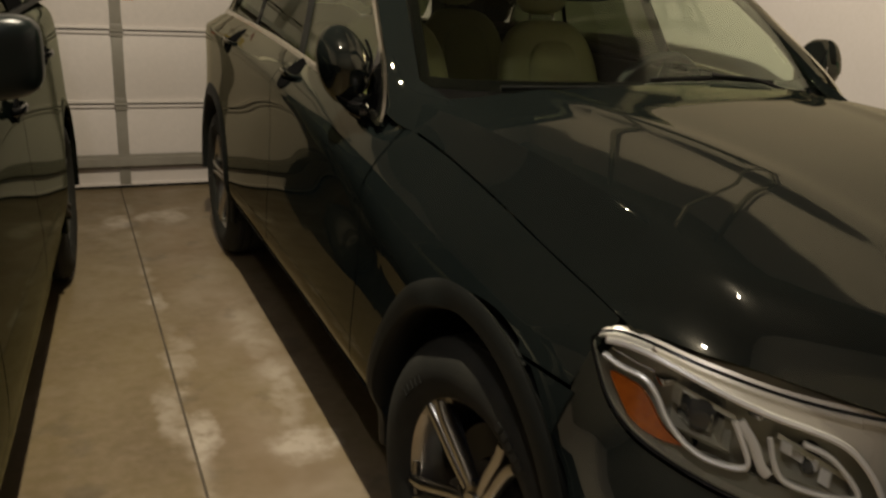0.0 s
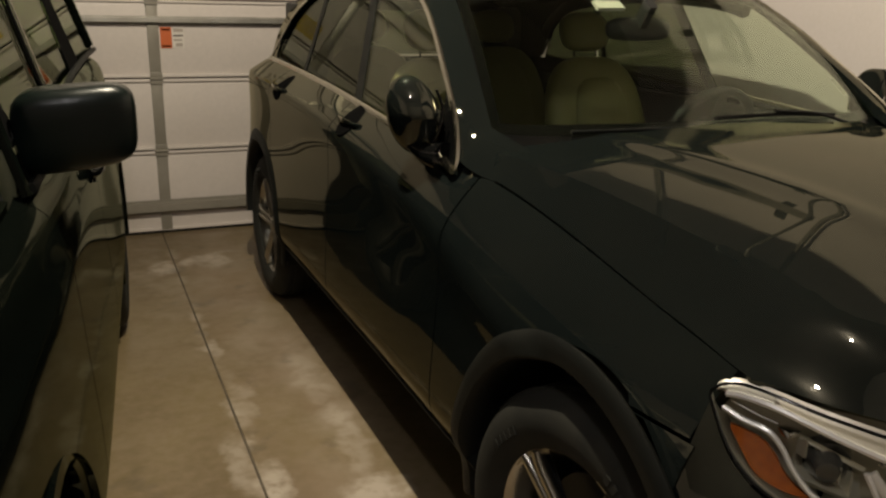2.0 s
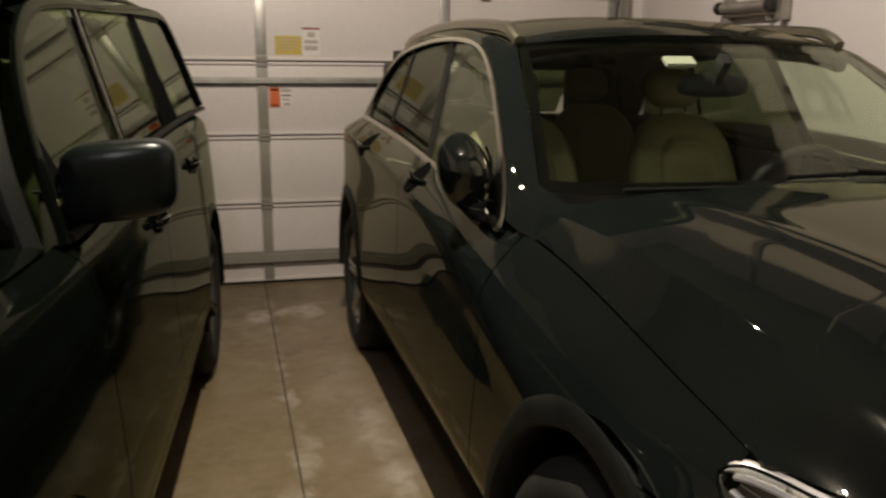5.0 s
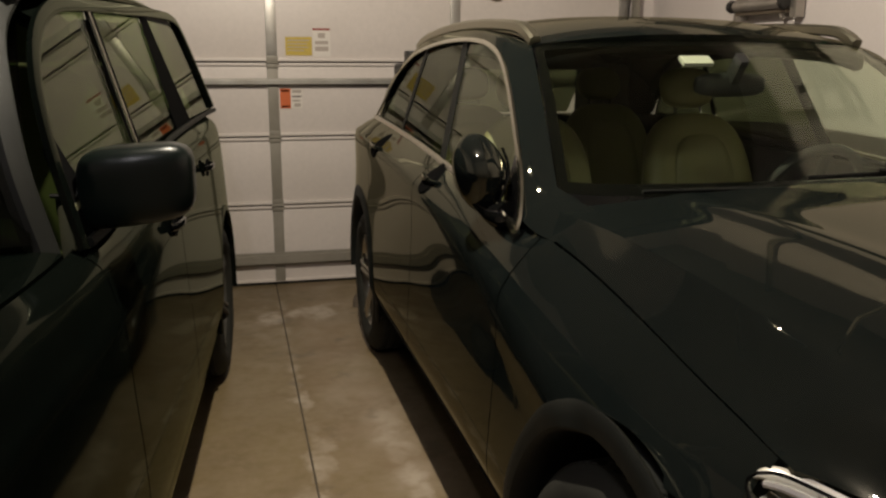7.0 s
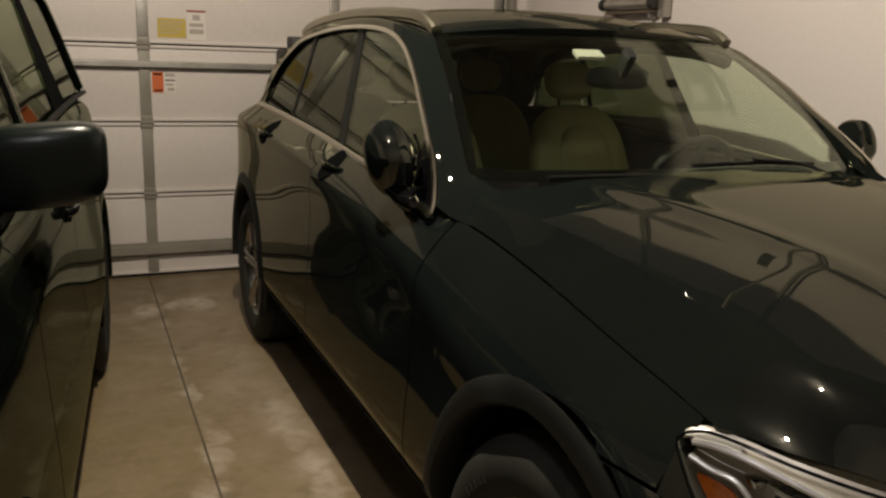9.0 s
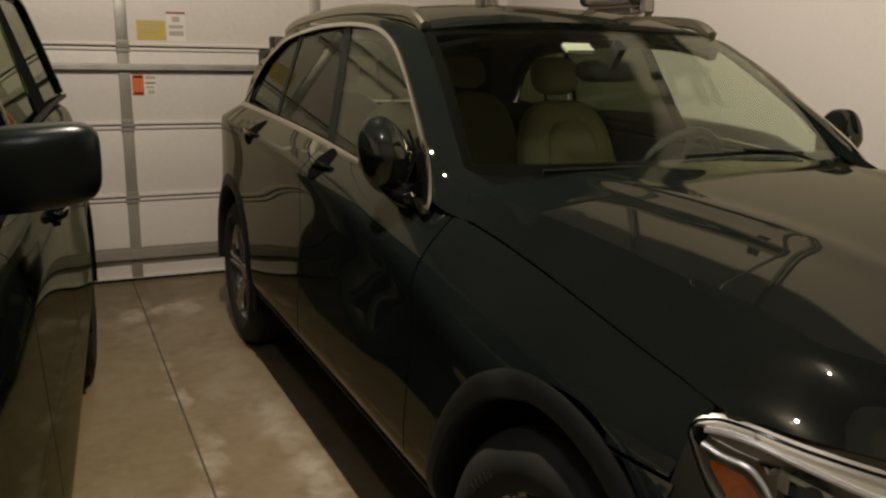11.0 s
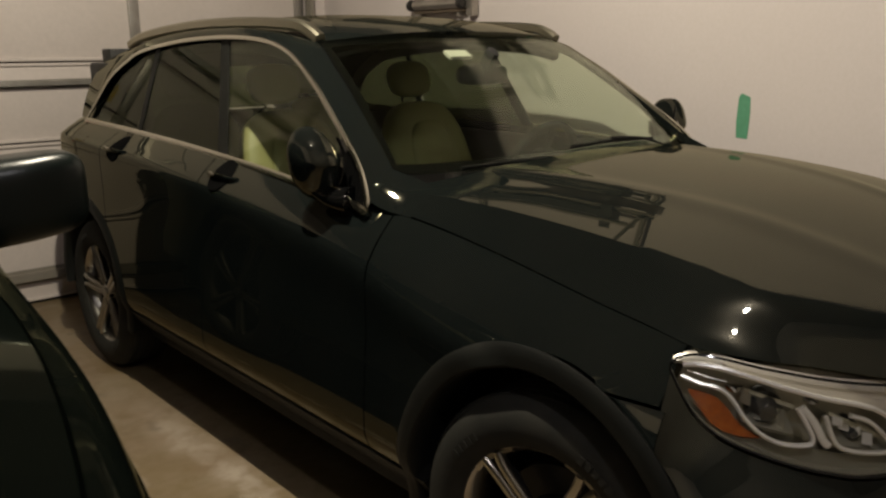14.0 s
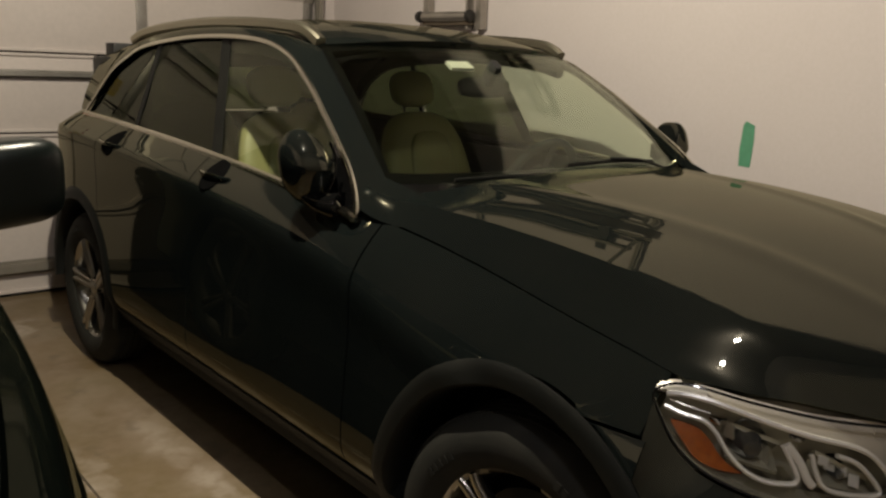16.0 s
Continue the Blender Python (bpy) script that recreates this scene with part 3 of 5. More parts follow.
AXLE_R, WHEEL_R, ARCH_Z = 2.873, 0.366, 0.40
ww = curve([(-0.45, 0.885), (-0.30, 0.912), (0.0, 0.930), (0.4, 0.934), (1.2, 0.930), (2.2, 0.934), (2.87, 0.940), (3.2, 0.912), (3.45, 0.825), (3.6, 0.73), (3.72, 0.62)])
zsh = curve([(-0.45, 0.66), (-0.3, 0.69), (0.0, 0.74), (0.4, 0.84), (0.75, 0.93), (1.2, 0.985), (1.9, 1.045), (2.5, 1.075), (3.2, 1.10), (3.72, 1.09)])
ztop = curve([(-0.45, 0.875), (-0.32, 0.908), (-0.04, 0.955), (0.35, 1.025), (0.72, 1.075), (1.2, 1.105), (1.83, 1.143), (2.4, 1.165), (3.1, 1.185), (3.72, 1.19)])
wtop = curve([(-0.45, 0.70), (-0.3, 0.778), (0.0, 0.778), (0.4, 0.785), (0.72, 0.812), (1.2, 0.842), (1.83, 0.836), (3.0, 0.816), (3.2, 0.785), (3.4, 0.72), (3.72, 0.58)])


@functools.lru_cache(maxsize=None)
def section_at(k):
    """The right flank's outline at y = k / 100: points (x, z) from sill to belt."""
    y = k / 100
    w, s, t, v = ww(y), zsh(y), ztop(y), wtop(y)
    keys = [(w - 0.15, 0.235), (w - 0.095, 0.285), (w - 0.032, 0.355), (w + 0.008, 0.425), (w + 0.016, 0.49), (w + 0.008, 0.5 + 0.32 * (s - 0.5)),
            (w - 0.002, 0.5 + 0.68 * (s - 0.5)), (w - 0.004, s), (w - 0.24 * (w - v), s + 0.36 * (t - s)), (w - 0.58 * (w - v), s + 0.68 * (t - s)), (v, t)]
    return smooth_path(keys, 64)


def section(y):
    k = math.floor(y * 100)
    f = y * 100 - k
    return section_at(k) * (1 - f) + section_at(k + 1) * f


def flank_point(sec, z=None, frac=None):
    """On an outline: the point at height z (searched from the sill up)."""
    i = int(np.searchsorted(np.maximum.accumulate(sec[:, 1]), z))
    i = min(max(i, 1), len(sec) - 1)
    a, b = sec[i - 1], sec[i]
    k = min(max((z - a[1]) / max(b[1] - a[1], 1e-6), 0), 1)
    return i - 1 + k


def flank(yl, yr, zlo, ny, nz, top=None):
    """A panel of the right flank between two edges yl(z), yr(z), from zlo(y) to the belt."""
    y0, y1 = yl(0.9), yr(0.9)
    rows = []
    for u in np.linspace(0, 1, ny):
        yy = y0 + (y1 - y0) * u
        row = []
        sec = section(yy)
        a, b = flank_point(sec, zlo(yy)), len(sec) - 1
        for s in np.linspace(a, b, nz):
            i = min(int(s), len(sec) - 2)
            x, z = sec[i] + (sec[i + 1] - sec[i]) * (s - i)
            y = yl(z) + (yr(z) - yl(z)) * u
            if abs(y - yy) > 1e-6:
                other = section(y)
                q = flank_point(other, z)
                i = min(int(q), len(other) - 2)
                x = (other[i] + (other[i + 1] - other[i]) * (q - i))[0]
            row.append((-x, y, z))
        rows.append(row)
    return np.array(rows)


ARCH_F, ARCH_B = 0.015, AXLE_R


def arch(y, yc, r):
    return ARCH_Z + math.sqrt(max(r * r - (y - yc) ** 2, 0)) if abs(y - yc) < r else 0


SILL = 0.395
inner = (0, 1.4, 0.7)


def both(name, make, mat, parent, label="", **kw):
    """The right part and its mirrored left twin."""
    a = part(name, make(), mat, parent, label, **kw)
    b = part(name, mirrored(make()), mat, parent, label, **kw)
    return a, b


def hood_z(x, y):
    """The hood's crown, without its rolled edges."""
    ax = abs(x)
    crease = 0.006 * math.exp(-(((ax - (0.36 + 0.16 * y)) / 0.05) ** 2)) * min(1, max(0, (y + 0.75) / 0.4))
    return curve_hood(y) - 0.066 * (ax / 0.775) ** 2 + crease


curve_hood = curve([(-0.80, 0.905), (-0.70, 0.936), (-0.55, 0.995), (-0.35, 1.062), (-0.1, 1.122), (0.15, 1.155), (0.4, 1.174), (0.66, 1.182), (0.85, 1.183)])
hood_front = curve([(0.0, -0.745), (0.2, -0.74), (0.4, -0.70), (0.5, -0.62), (0.615, -0.505), (0.705, -0.405), (0.770, -0.322), (0.80, -0.30)])
hood_back = curve([(0.0, 0.57), (0.4, 0.595), (0.65, 0.67), (0.80, 0.755)])


hood_lip = curve([(0.0, 0.895), (0.30, 0.888), (0.465, 0.858), (0.584, 0.876), (0.685, 0.898), (0.78, 0.916)])


hood_roll = curve([(-0.75, 0.14), (-0.4, 0.14), (-0.25, 0.115), (-0.15, 0.095), (-0.04, 0.082), (0.13, 0.068), (0.31, 0.056), (0.5, 0.046), (0.75, 0.038)])
hood_bend = curve([(-0.75, 1.2), (-0.3, 1.2), (-0.1, 1.0), (0.75, 1.0)])


def hood_x(ax0, y):
    """Widens the hood towards the windscreen, along the wing's edge."""
    return ax0 + (wtop(max(y, -0.30)) - 0.0025 - 0.775) * (ax0 / 0.775) ** 4


def hood_grid(nx=121, ny=64):
    rows = []
    for u in np.concatenate([np.linspace(-1, -0.67 / 0.775, 11)[:-1], np.linspace(-0.67 / 0.775, 0.67 / 0.775, nx - 20), np.linspace(0.67 / 0.775, 1, 11)[1:]]):
        at = 0.775 * abs(u)
        row = []
        y0, y1 = hood_front(at), hood_back(at)
        for v in np.linspace(0, 1, ny):
            y = y0 + (y1 - y0) * v**1.25
            # one row of the mesh runs along the shoulder
            m = min(max((y + 0.3) / 0.25, 0), 1)
            wide = hood_roll(y)
            ax0 = at / 0.67 * (0.775 - wide) if at < 0.67 else 0.775 - (0.775 - at) / 0.105 * wide
            ax0 = at * (1 - m) + ax0 * m
            x = math.copysign(hood_x(ax0, y), u)
            a, b = max(0.0, 1 - (0.775 - ax0) / hood_roll(y)), max(0.0, 1 - (y - y0) / 0.13)
            a, b = a ** hood_bend(y), b**1.9  # rounds over to the wings and the lamps
            g = 1 - (1 - a) * (1 - b)
            w = a / max(a + b, 1e-6)
            low = (ztop(y) + 0.002) * w + hood_lip(ax0) * (1 - w)
            z = hood_z(x, y) * (1 - g) + low * g
            row.append((x, y, z))
        rows.append(row)
    return np.array(rows)


def wheel(parent, label):
    """Turns about x, its face towards +x."""
    w = new("wheel")
    w.parent = parent
    w["label"] = label
    R, half = WHEEL_R, 0.1175
    prof = [(0.232, 0.085), (0.240, 0.106), (0.258, 0.121), (0.290, 0.128), (0.322, 0.123), (0.345, 0.110), (0.357, 0.096), (0.362, 0.082)]
    tread = []
    for a, b in ((0.082, 0.058), (0.048, 0.022), (0.012, -0.012), (-0.022, -0.048), (-0.058, -0.082)):
        tread += [(R - 0.001, a), (R, (a + b) / 2), (R - 0.001, b), (R - 0.009, b - 0.002), (R - 0.009, b - 0.008)]
    prof = prof + tread[:-2] + [(r, -a) for r, a in prof[::-1]]
    part("tyre", lathe(prof, 72), RUBBER, w, "black road tyre with grooved tread", angle=28)
    bm = bmesh.new()
    n = 80
    for ring_x in (0.070, -0.070):
        for k in range(n):
            a = 2 * math.pi * k / n
            t0, t1 = a - 0.006, a + 0.006
            P = [[(ring_x + dx, r * math.sin(q), r * math.cos(q)) for r in (R - 0.004, R + 0.0015)] for dx, q in ((-0.012, t0), (-0.012, t1), (0.012, t1), (0.012, t0), (-0.012, t0))]
            grid_bm(P, bm=bm)
            bm.faces.new([bm.verts.new(P[i][1]) for i in range(4)])
    tagged(part("tread_pattern", bm, RUBBER, w, smooth=False), kind="stuff")
    bm = bmesh.new()
    for k in range(28):
        if k % 7 in (0, 1, 2, 3, 4):
            a = 200 + k * 4.2 + (k // 7) * 50
            box(bm, (0.1245, -0.007, 0.280), (0.1295, 0.007, 0.300), 0, pose(0, 0, 0, a, 0, 0))
    tagged(part("sidewall_lettering", bm, RUBBER, w, smooth=False), kind="stuff")
    part("rim", lathe([(0.205, -0.09), (0.21, 0.02), (0.222, 0.078), (0.2345, 0.098), (0.2415, 0.104), (0.2435, 0.098), (0.238, 0.085), (0.232, -0.09), (0.205, -0.09)], 64), ALLOY, w, "silver alloy rim lip")
    part("brake_disc", lathe([(0.0, 0.0), (0.165, 0.0), (0.165, 0.018), (0.09, 0.018), (0.085, 0.03), (0.0, 0.03)], 40), ALLOY_DARK, w, "grey brake disc")
    bm = bmesh.new()
    box(bm, (-0.03, -0.17, -0.07), (0.035, -0.10, 0.07), 0.01)
    part("brake_caliper", bm, STEEL_DULL, w, "grey brake caliper")
    for k in range(5):
        for s in (-1, 1):
            pts = []
            for r, a, xx in ((0.045, s * 13.0, 0.074), (0.10, s * 8.2, 0.082), (0.16, s * 5.6, 0.090), (0.205, s * 4.9, 0.095), (0.235, s * 6.2, 0.096)):
                a += 72 * k
                q = math.radians(a)
                pts.append((xx, r * math.sin(q), r * math.cos(q)))
            part("spoke", bar(smooth_path(pts, 10), 0.025, 0.030, (1, 0, 0), rounded=8), ALLOY, w, "machined silver spoke", angle=60)
        bm = bmesh.new()
        q0 = math.radians(72 * k)
        pts = [(0.066, r * math.sin(q0), r * math.cos(q0)) for r in (0.05, 0.12, 0.2, 0.225)]
        part("spoke_web", bar(pts, 0.030, 0.02, (1, 0, 0), rounded=6), ALLOY_DARK, w, "dark web between spokes")
    for k in range(5):
        pts = [(0.093 - 0.25 * abs(d) * 0.05, (0.236 - 0.0) * math.sin(math.radians(72 * k) + d), 0.236 * math.cos(math.radians(72 * k) + d)) for d in np.linspace(-0.30, 0.30, 13)]
        part("spoke_foot", bar(pts, 0.022, 0.02, (1, 0, 0), rounded=8), ALLOY, w, "machined silver end of a twin spoke")
    part("hub_cap", lathe([(0.0, 0.094), (0.03, 0.092), (0.034, 0.084), (0.055, 0.078), (0.06, 0.06), (0.0, 0.06)], 28), ALLOY, w, "silver hub cap")
    for k in range(5):
        q = math.radians(72 * k + 36)
        b = lathe([(0.0, 0.09), (0.008, 0.088), (0.010, 0.07), (0.0, 0.07)], 8)
        bmesh.ops.translate(b, verts=b.verts, vec=(0, 0.056 * math.sin(q), 0.056 * math.cos(q)))
        part("wheel_bolt", b, ALLOY_DARK, w)
    return w


car = thing("crossover_car", "blue-black crossover car, slightly dusty, parked nose-in beside the wall", "car")

# flank panels
sill_low = lambda y: SILL
f_lo = lambda y: 0.805 if y < -0.14 else max(arch(y, ARCH_F, 0.445), SILL)
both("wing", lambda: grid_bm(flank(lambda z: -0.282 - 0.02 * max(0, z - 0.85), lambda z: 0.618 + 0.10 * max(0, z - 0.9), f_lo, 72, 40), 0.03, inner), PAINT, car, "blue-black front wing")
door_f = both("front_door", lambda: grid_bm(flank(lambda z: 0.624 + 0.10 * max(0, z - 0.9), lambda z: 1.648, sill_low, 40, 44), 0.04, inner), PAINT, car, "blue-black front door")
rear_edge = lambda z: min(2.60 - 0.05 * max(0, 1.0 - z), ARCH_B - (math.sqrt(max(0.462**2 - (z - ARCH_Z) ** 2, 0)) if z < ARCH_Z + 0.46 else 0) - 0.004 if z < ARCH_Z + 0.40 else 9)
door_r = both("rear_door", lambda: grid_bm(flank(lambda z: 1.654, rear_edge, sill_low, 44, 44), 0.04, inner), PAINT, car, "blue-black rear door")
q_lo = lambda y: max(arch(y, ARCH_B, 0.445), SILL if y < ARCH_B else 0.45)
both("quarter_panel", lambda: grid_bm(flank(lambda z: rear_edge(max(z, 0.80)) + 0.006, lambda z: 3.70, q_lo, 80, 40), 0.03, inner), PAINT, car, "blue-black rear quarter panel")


# sill cladding with its thin bright edge
def sill_bm():
    rows = []
    for y in np.linspace(0.38, 2.49, 40):
        sec = section(y)
        a, b = flank_point(sec, 0.245), flank_point(sec, SILL - 0.006)
        row = []
        for s in np.linspace(a, b, 14):
            i = min(int(s), len(sec) - 2)
            x, z = sec[i] + (sec[i + 1] - sec[i]) * (s - i)
            row.append((-x - 0.006, y, z))
        rows.append(row)
    return grid_bm(rows, 0.05, inner)


both("sill", sill_bm, BLACK_TRIM, car, "black plastic sill cladding")
both("sill_trim", lambda: bar([(-(ww(y) - 0.115) - 0.008, y, 0.290) for y in np.linspace(0.44, 2.44, 24)], 0.010, 0.014, (1, 0, 0)), GLOSS_BLACK, car, "thin gloss strip along the sill")


def arch_trim(yc, a0, a1):
    rows = []
    for a in np.linspace(a0, a1, 48):
        row = []
        for r, out in ((0.398, -0.055), (0.400, -0.004), (0.408, 0.008), (0.43, 0.010), (0.452, 0.007), (0.462, 0.000)):
            y, z = yc + r * math.sin(a), ARCH_Z + r * math.cos(a)
            sec = section(min(max(y, -0.44), 3.7))
            q = flank_point(sec, max(min(z, ztop(y) - 0.05), 0.26))
            i = min(int(q), len(sec) - 2)
            x = (sec[i] + (sec[i + 1] - sec[i]) * (q - i))[0]
            row.append((-max(x, ww(0.0) - 0.018 if yc < 1 else 0.925) - out, y, max(z, 0.24)))
        rows.append(row)
    return grid_bm(rows, 0.012, (0, yc, 0.5))


both("arch_trim", lambda: arch_trim(ARCH_F, -1.75, 1.85), BLACK_TRIM, car, "matt black wheel arch trim")
both("arch_trim", lambda: arch_trim(ARCH_B, -1.85, 1.70), BLACK_TRIM, car, "matt black wheel arch trim")


def arch_liner(yc):
    rows = []
    for a in np.linspace(-1.9, 1.9, 32):
        rows.append([(-x, yc + 0.402 * math.sin(a), ARCH_Z + 0.402 * math.cos(a)) for x in np.linspace(0.45, 0.90, 5)])
    bm = grid_bm(rows, 0.01, (-0.6, yc, 2.0))
    return box(bm, (-0.47, yc - 0.4, 0.25), (-0.45, yc + 0.4, 0.80))


both("arch_liner", lambda: arch_liner(ARCH_F), BLACK_TRIM, car, "black wheel arch liner")
both("arch_liner", lambda: arch_liner(ARCH_B), BLACK_TRIM, car, "black wheel arch liner")

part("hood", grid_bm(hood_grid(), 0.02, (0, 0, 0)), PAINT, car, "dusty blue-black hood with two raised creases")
part("underbody", boxed((-0.80, -0.50, 0.20), (0.80, 3.55, 0.30), 0.03), BLACK_TRIM, car, "black underbody")
part("engine_bay", boxed((-0.70, -0.42, 0.30), (0.70, 0.62, 0.82), 0.05), BLACK_TRIM, car)

# nose: bumper swept round the corner, lamps above it
nose = curve([(0.0, 0.925, -0.30), (0.12, 0.912, -0.38), (0.28, 0.860, -0.485), (0.45, 0.745, -0.60), (0.6, 0.60, -0.685), (0.8, 0.33, -0.75), (1.0, 0.0, -0.78)])


TIP, INNER = np.array((-0.828, -0.282)), np.array((-0.482, -0.628))
lamp_top = curve([(0.0, 0.886), (0.03, 0.901), (0.10, 0.911), (0.37, 0.892), (0.66, 0.870), (1.0, 0.852)])
lamp_low = curve([(0.0, 0.872), (0.032, 0.840), (0.066, 0.808), (0.116, 0.779), (0.198, 0.750), (0.293, 0.732), (0.436, 0.711), (0.597, 0.693), (0.761, 0.682), (0.93, 0.682), (1.0, 0.708)])


def lamp_at(a, z, deep=0.0):
    p = TIP + (INNER - TIP) * a
    out = 0.045 * math.sin(math.pi * min(max(a, 0), 1)) ** 0.8 + 0.20 * (0.90 - z) - 0.012 - deep
    return (p[0] - 0.707 * out, p[1] - 0.707 * out, z)


def lamp_sheet(a0, a1, lo, hi, deep, na=40, nz=12):
    return [[lamp_at(a, lo(a) + (hi(a) - lo(a)) * v, deep) for v in np.linspace(0, 1, nz)] for a in np.linspace(a0, a1, na)]


brow_low = curve([(0.0, 0.884), (0.04, 0.889), (0.107, 0.889), (0.202, 0.885), (0.296, 0.875), (0.423, 0.858), (0.582, 0.838), (0.746, 0.821), (0.831, 0.804), (0.90, 0.774)])
amber_top = curve([(0.075, 0.836), (0.12, 0.833), (0.176, 0.826), (0.225, 0.805), (0.258, 0.783), (0.298, 0.766), (0.345, 0.755)])
amber_low = curve([(0.075, 0.830), (0.123, 0.797), (0.164, 0.772), (0.229, 0.757), (0.292, 0.752), (0.345, 0.752)])


def lamp_line(points, deep, n=28):
    return smooth_path([lamp_at(a, z, deep) for a, z in points], n)


def bumper_bm():
    """Two flank pieces behind the lamps' corners and the front, which hangs from the lamps' lower edges."""
    bm = bmesh.new()
    for side in (-1, 1):
        rows = []
        for y in np.linspace(-0.145, -0.297, 12):
            sec = section(y)
            row = []
            for z in np.linspace(0.7985, min(arch(y, ARCH_F, 0.445), 0.797), 10):
                q = flank_point(sec, z)
                i = min(int(q), len(sec) - 2)
                row.append((side * (sec[i] + (sec[i + 1] - sec[i]) * (q - i))[0], y, z))
            rows.append(row)
        grid_bm(rows, 0.025, inner, bm)
    half = []
    for a in np.linspace(0, 1, 44):
        half.append((nose(0.64 * a**1.1), np.array(lamp_at(a, lamp_low(a) - 0.006, -0.004))))
    for u in np.linspace(0.66, 1, 18):
        w, y = nose(u)
        half.append(((w, y), np.array((-w * 0.985, y + 0.01, 0.60 + 0.245 * max(0, 1 - (u - 0.655) / 0.07) ** 0.5))))
    cols = []
    for (w, y), top in half:
        foot = np.array((-w, y))
        lo = max(0.22, arch(y, ARCH_F, 0.445) if y > ARCH_F - 0.445 else 0)
        row = []
        for z in np.concatenate([np.linspace(top[2], 0.55, 16), np.linspace(0.53, 0.22, 14)]):
            z = max(z, lo)
            v = min(max((top[2] - z) / (top[2] - 0.55), 0), 1)
            g = 1 - (1 - v) ** 2.0
            p = top[:2] + (foot - top[:2]) * g
            k = max(0, 0.50 - z) / 0.28
            p = p * (1 - 0.10 * k**1.5)
            row.append((p[0], p[1], z))
        cols.append(row)
    cols = np.array(cols)
    grid_bm(np.concatenate([cols, cols[::-1][1:] * np.array((-1, 1, 1))]), 0.025, (0, 0.3, 0.5), bm)
    return bm


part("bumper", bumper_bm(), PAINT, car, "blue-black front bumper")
bm = bmesh.new()
part("grille_frame", bar(smooth_path([(-0.44, -0.69, 0.845), (-0.47, -0.70, 0.73), (-0.43, -0.745, 0.60), (0, -0.79, 0.56), (0.43, -0.745, 0.60), (0.47, -0.70, 0.73), (0.44, -0.69, 0.845), (0, -0.76, 0.875), (-0.44, -0.69, 0.845)], 64), 0.02, 0.03, (0, -1, 0), closed=True), CHROME, car, "satin chrome grille surround")
part("grille_back", boxed((-0.45, -0.66, 0.58), (0.45, -0.6, 0.86), 0.02), GLOSS_BLACK, car, "black grille mesh")
for z in (0.70, 0.755):
    part("grille_bar", bar([(x, -0.79 + 0.16 * x * x, z) for x in np.linspace(-0.43, 0.43, 20)], 0.02, 0.022, (0, -1, 0)), CHROME, car, "satin chrome grille bar")

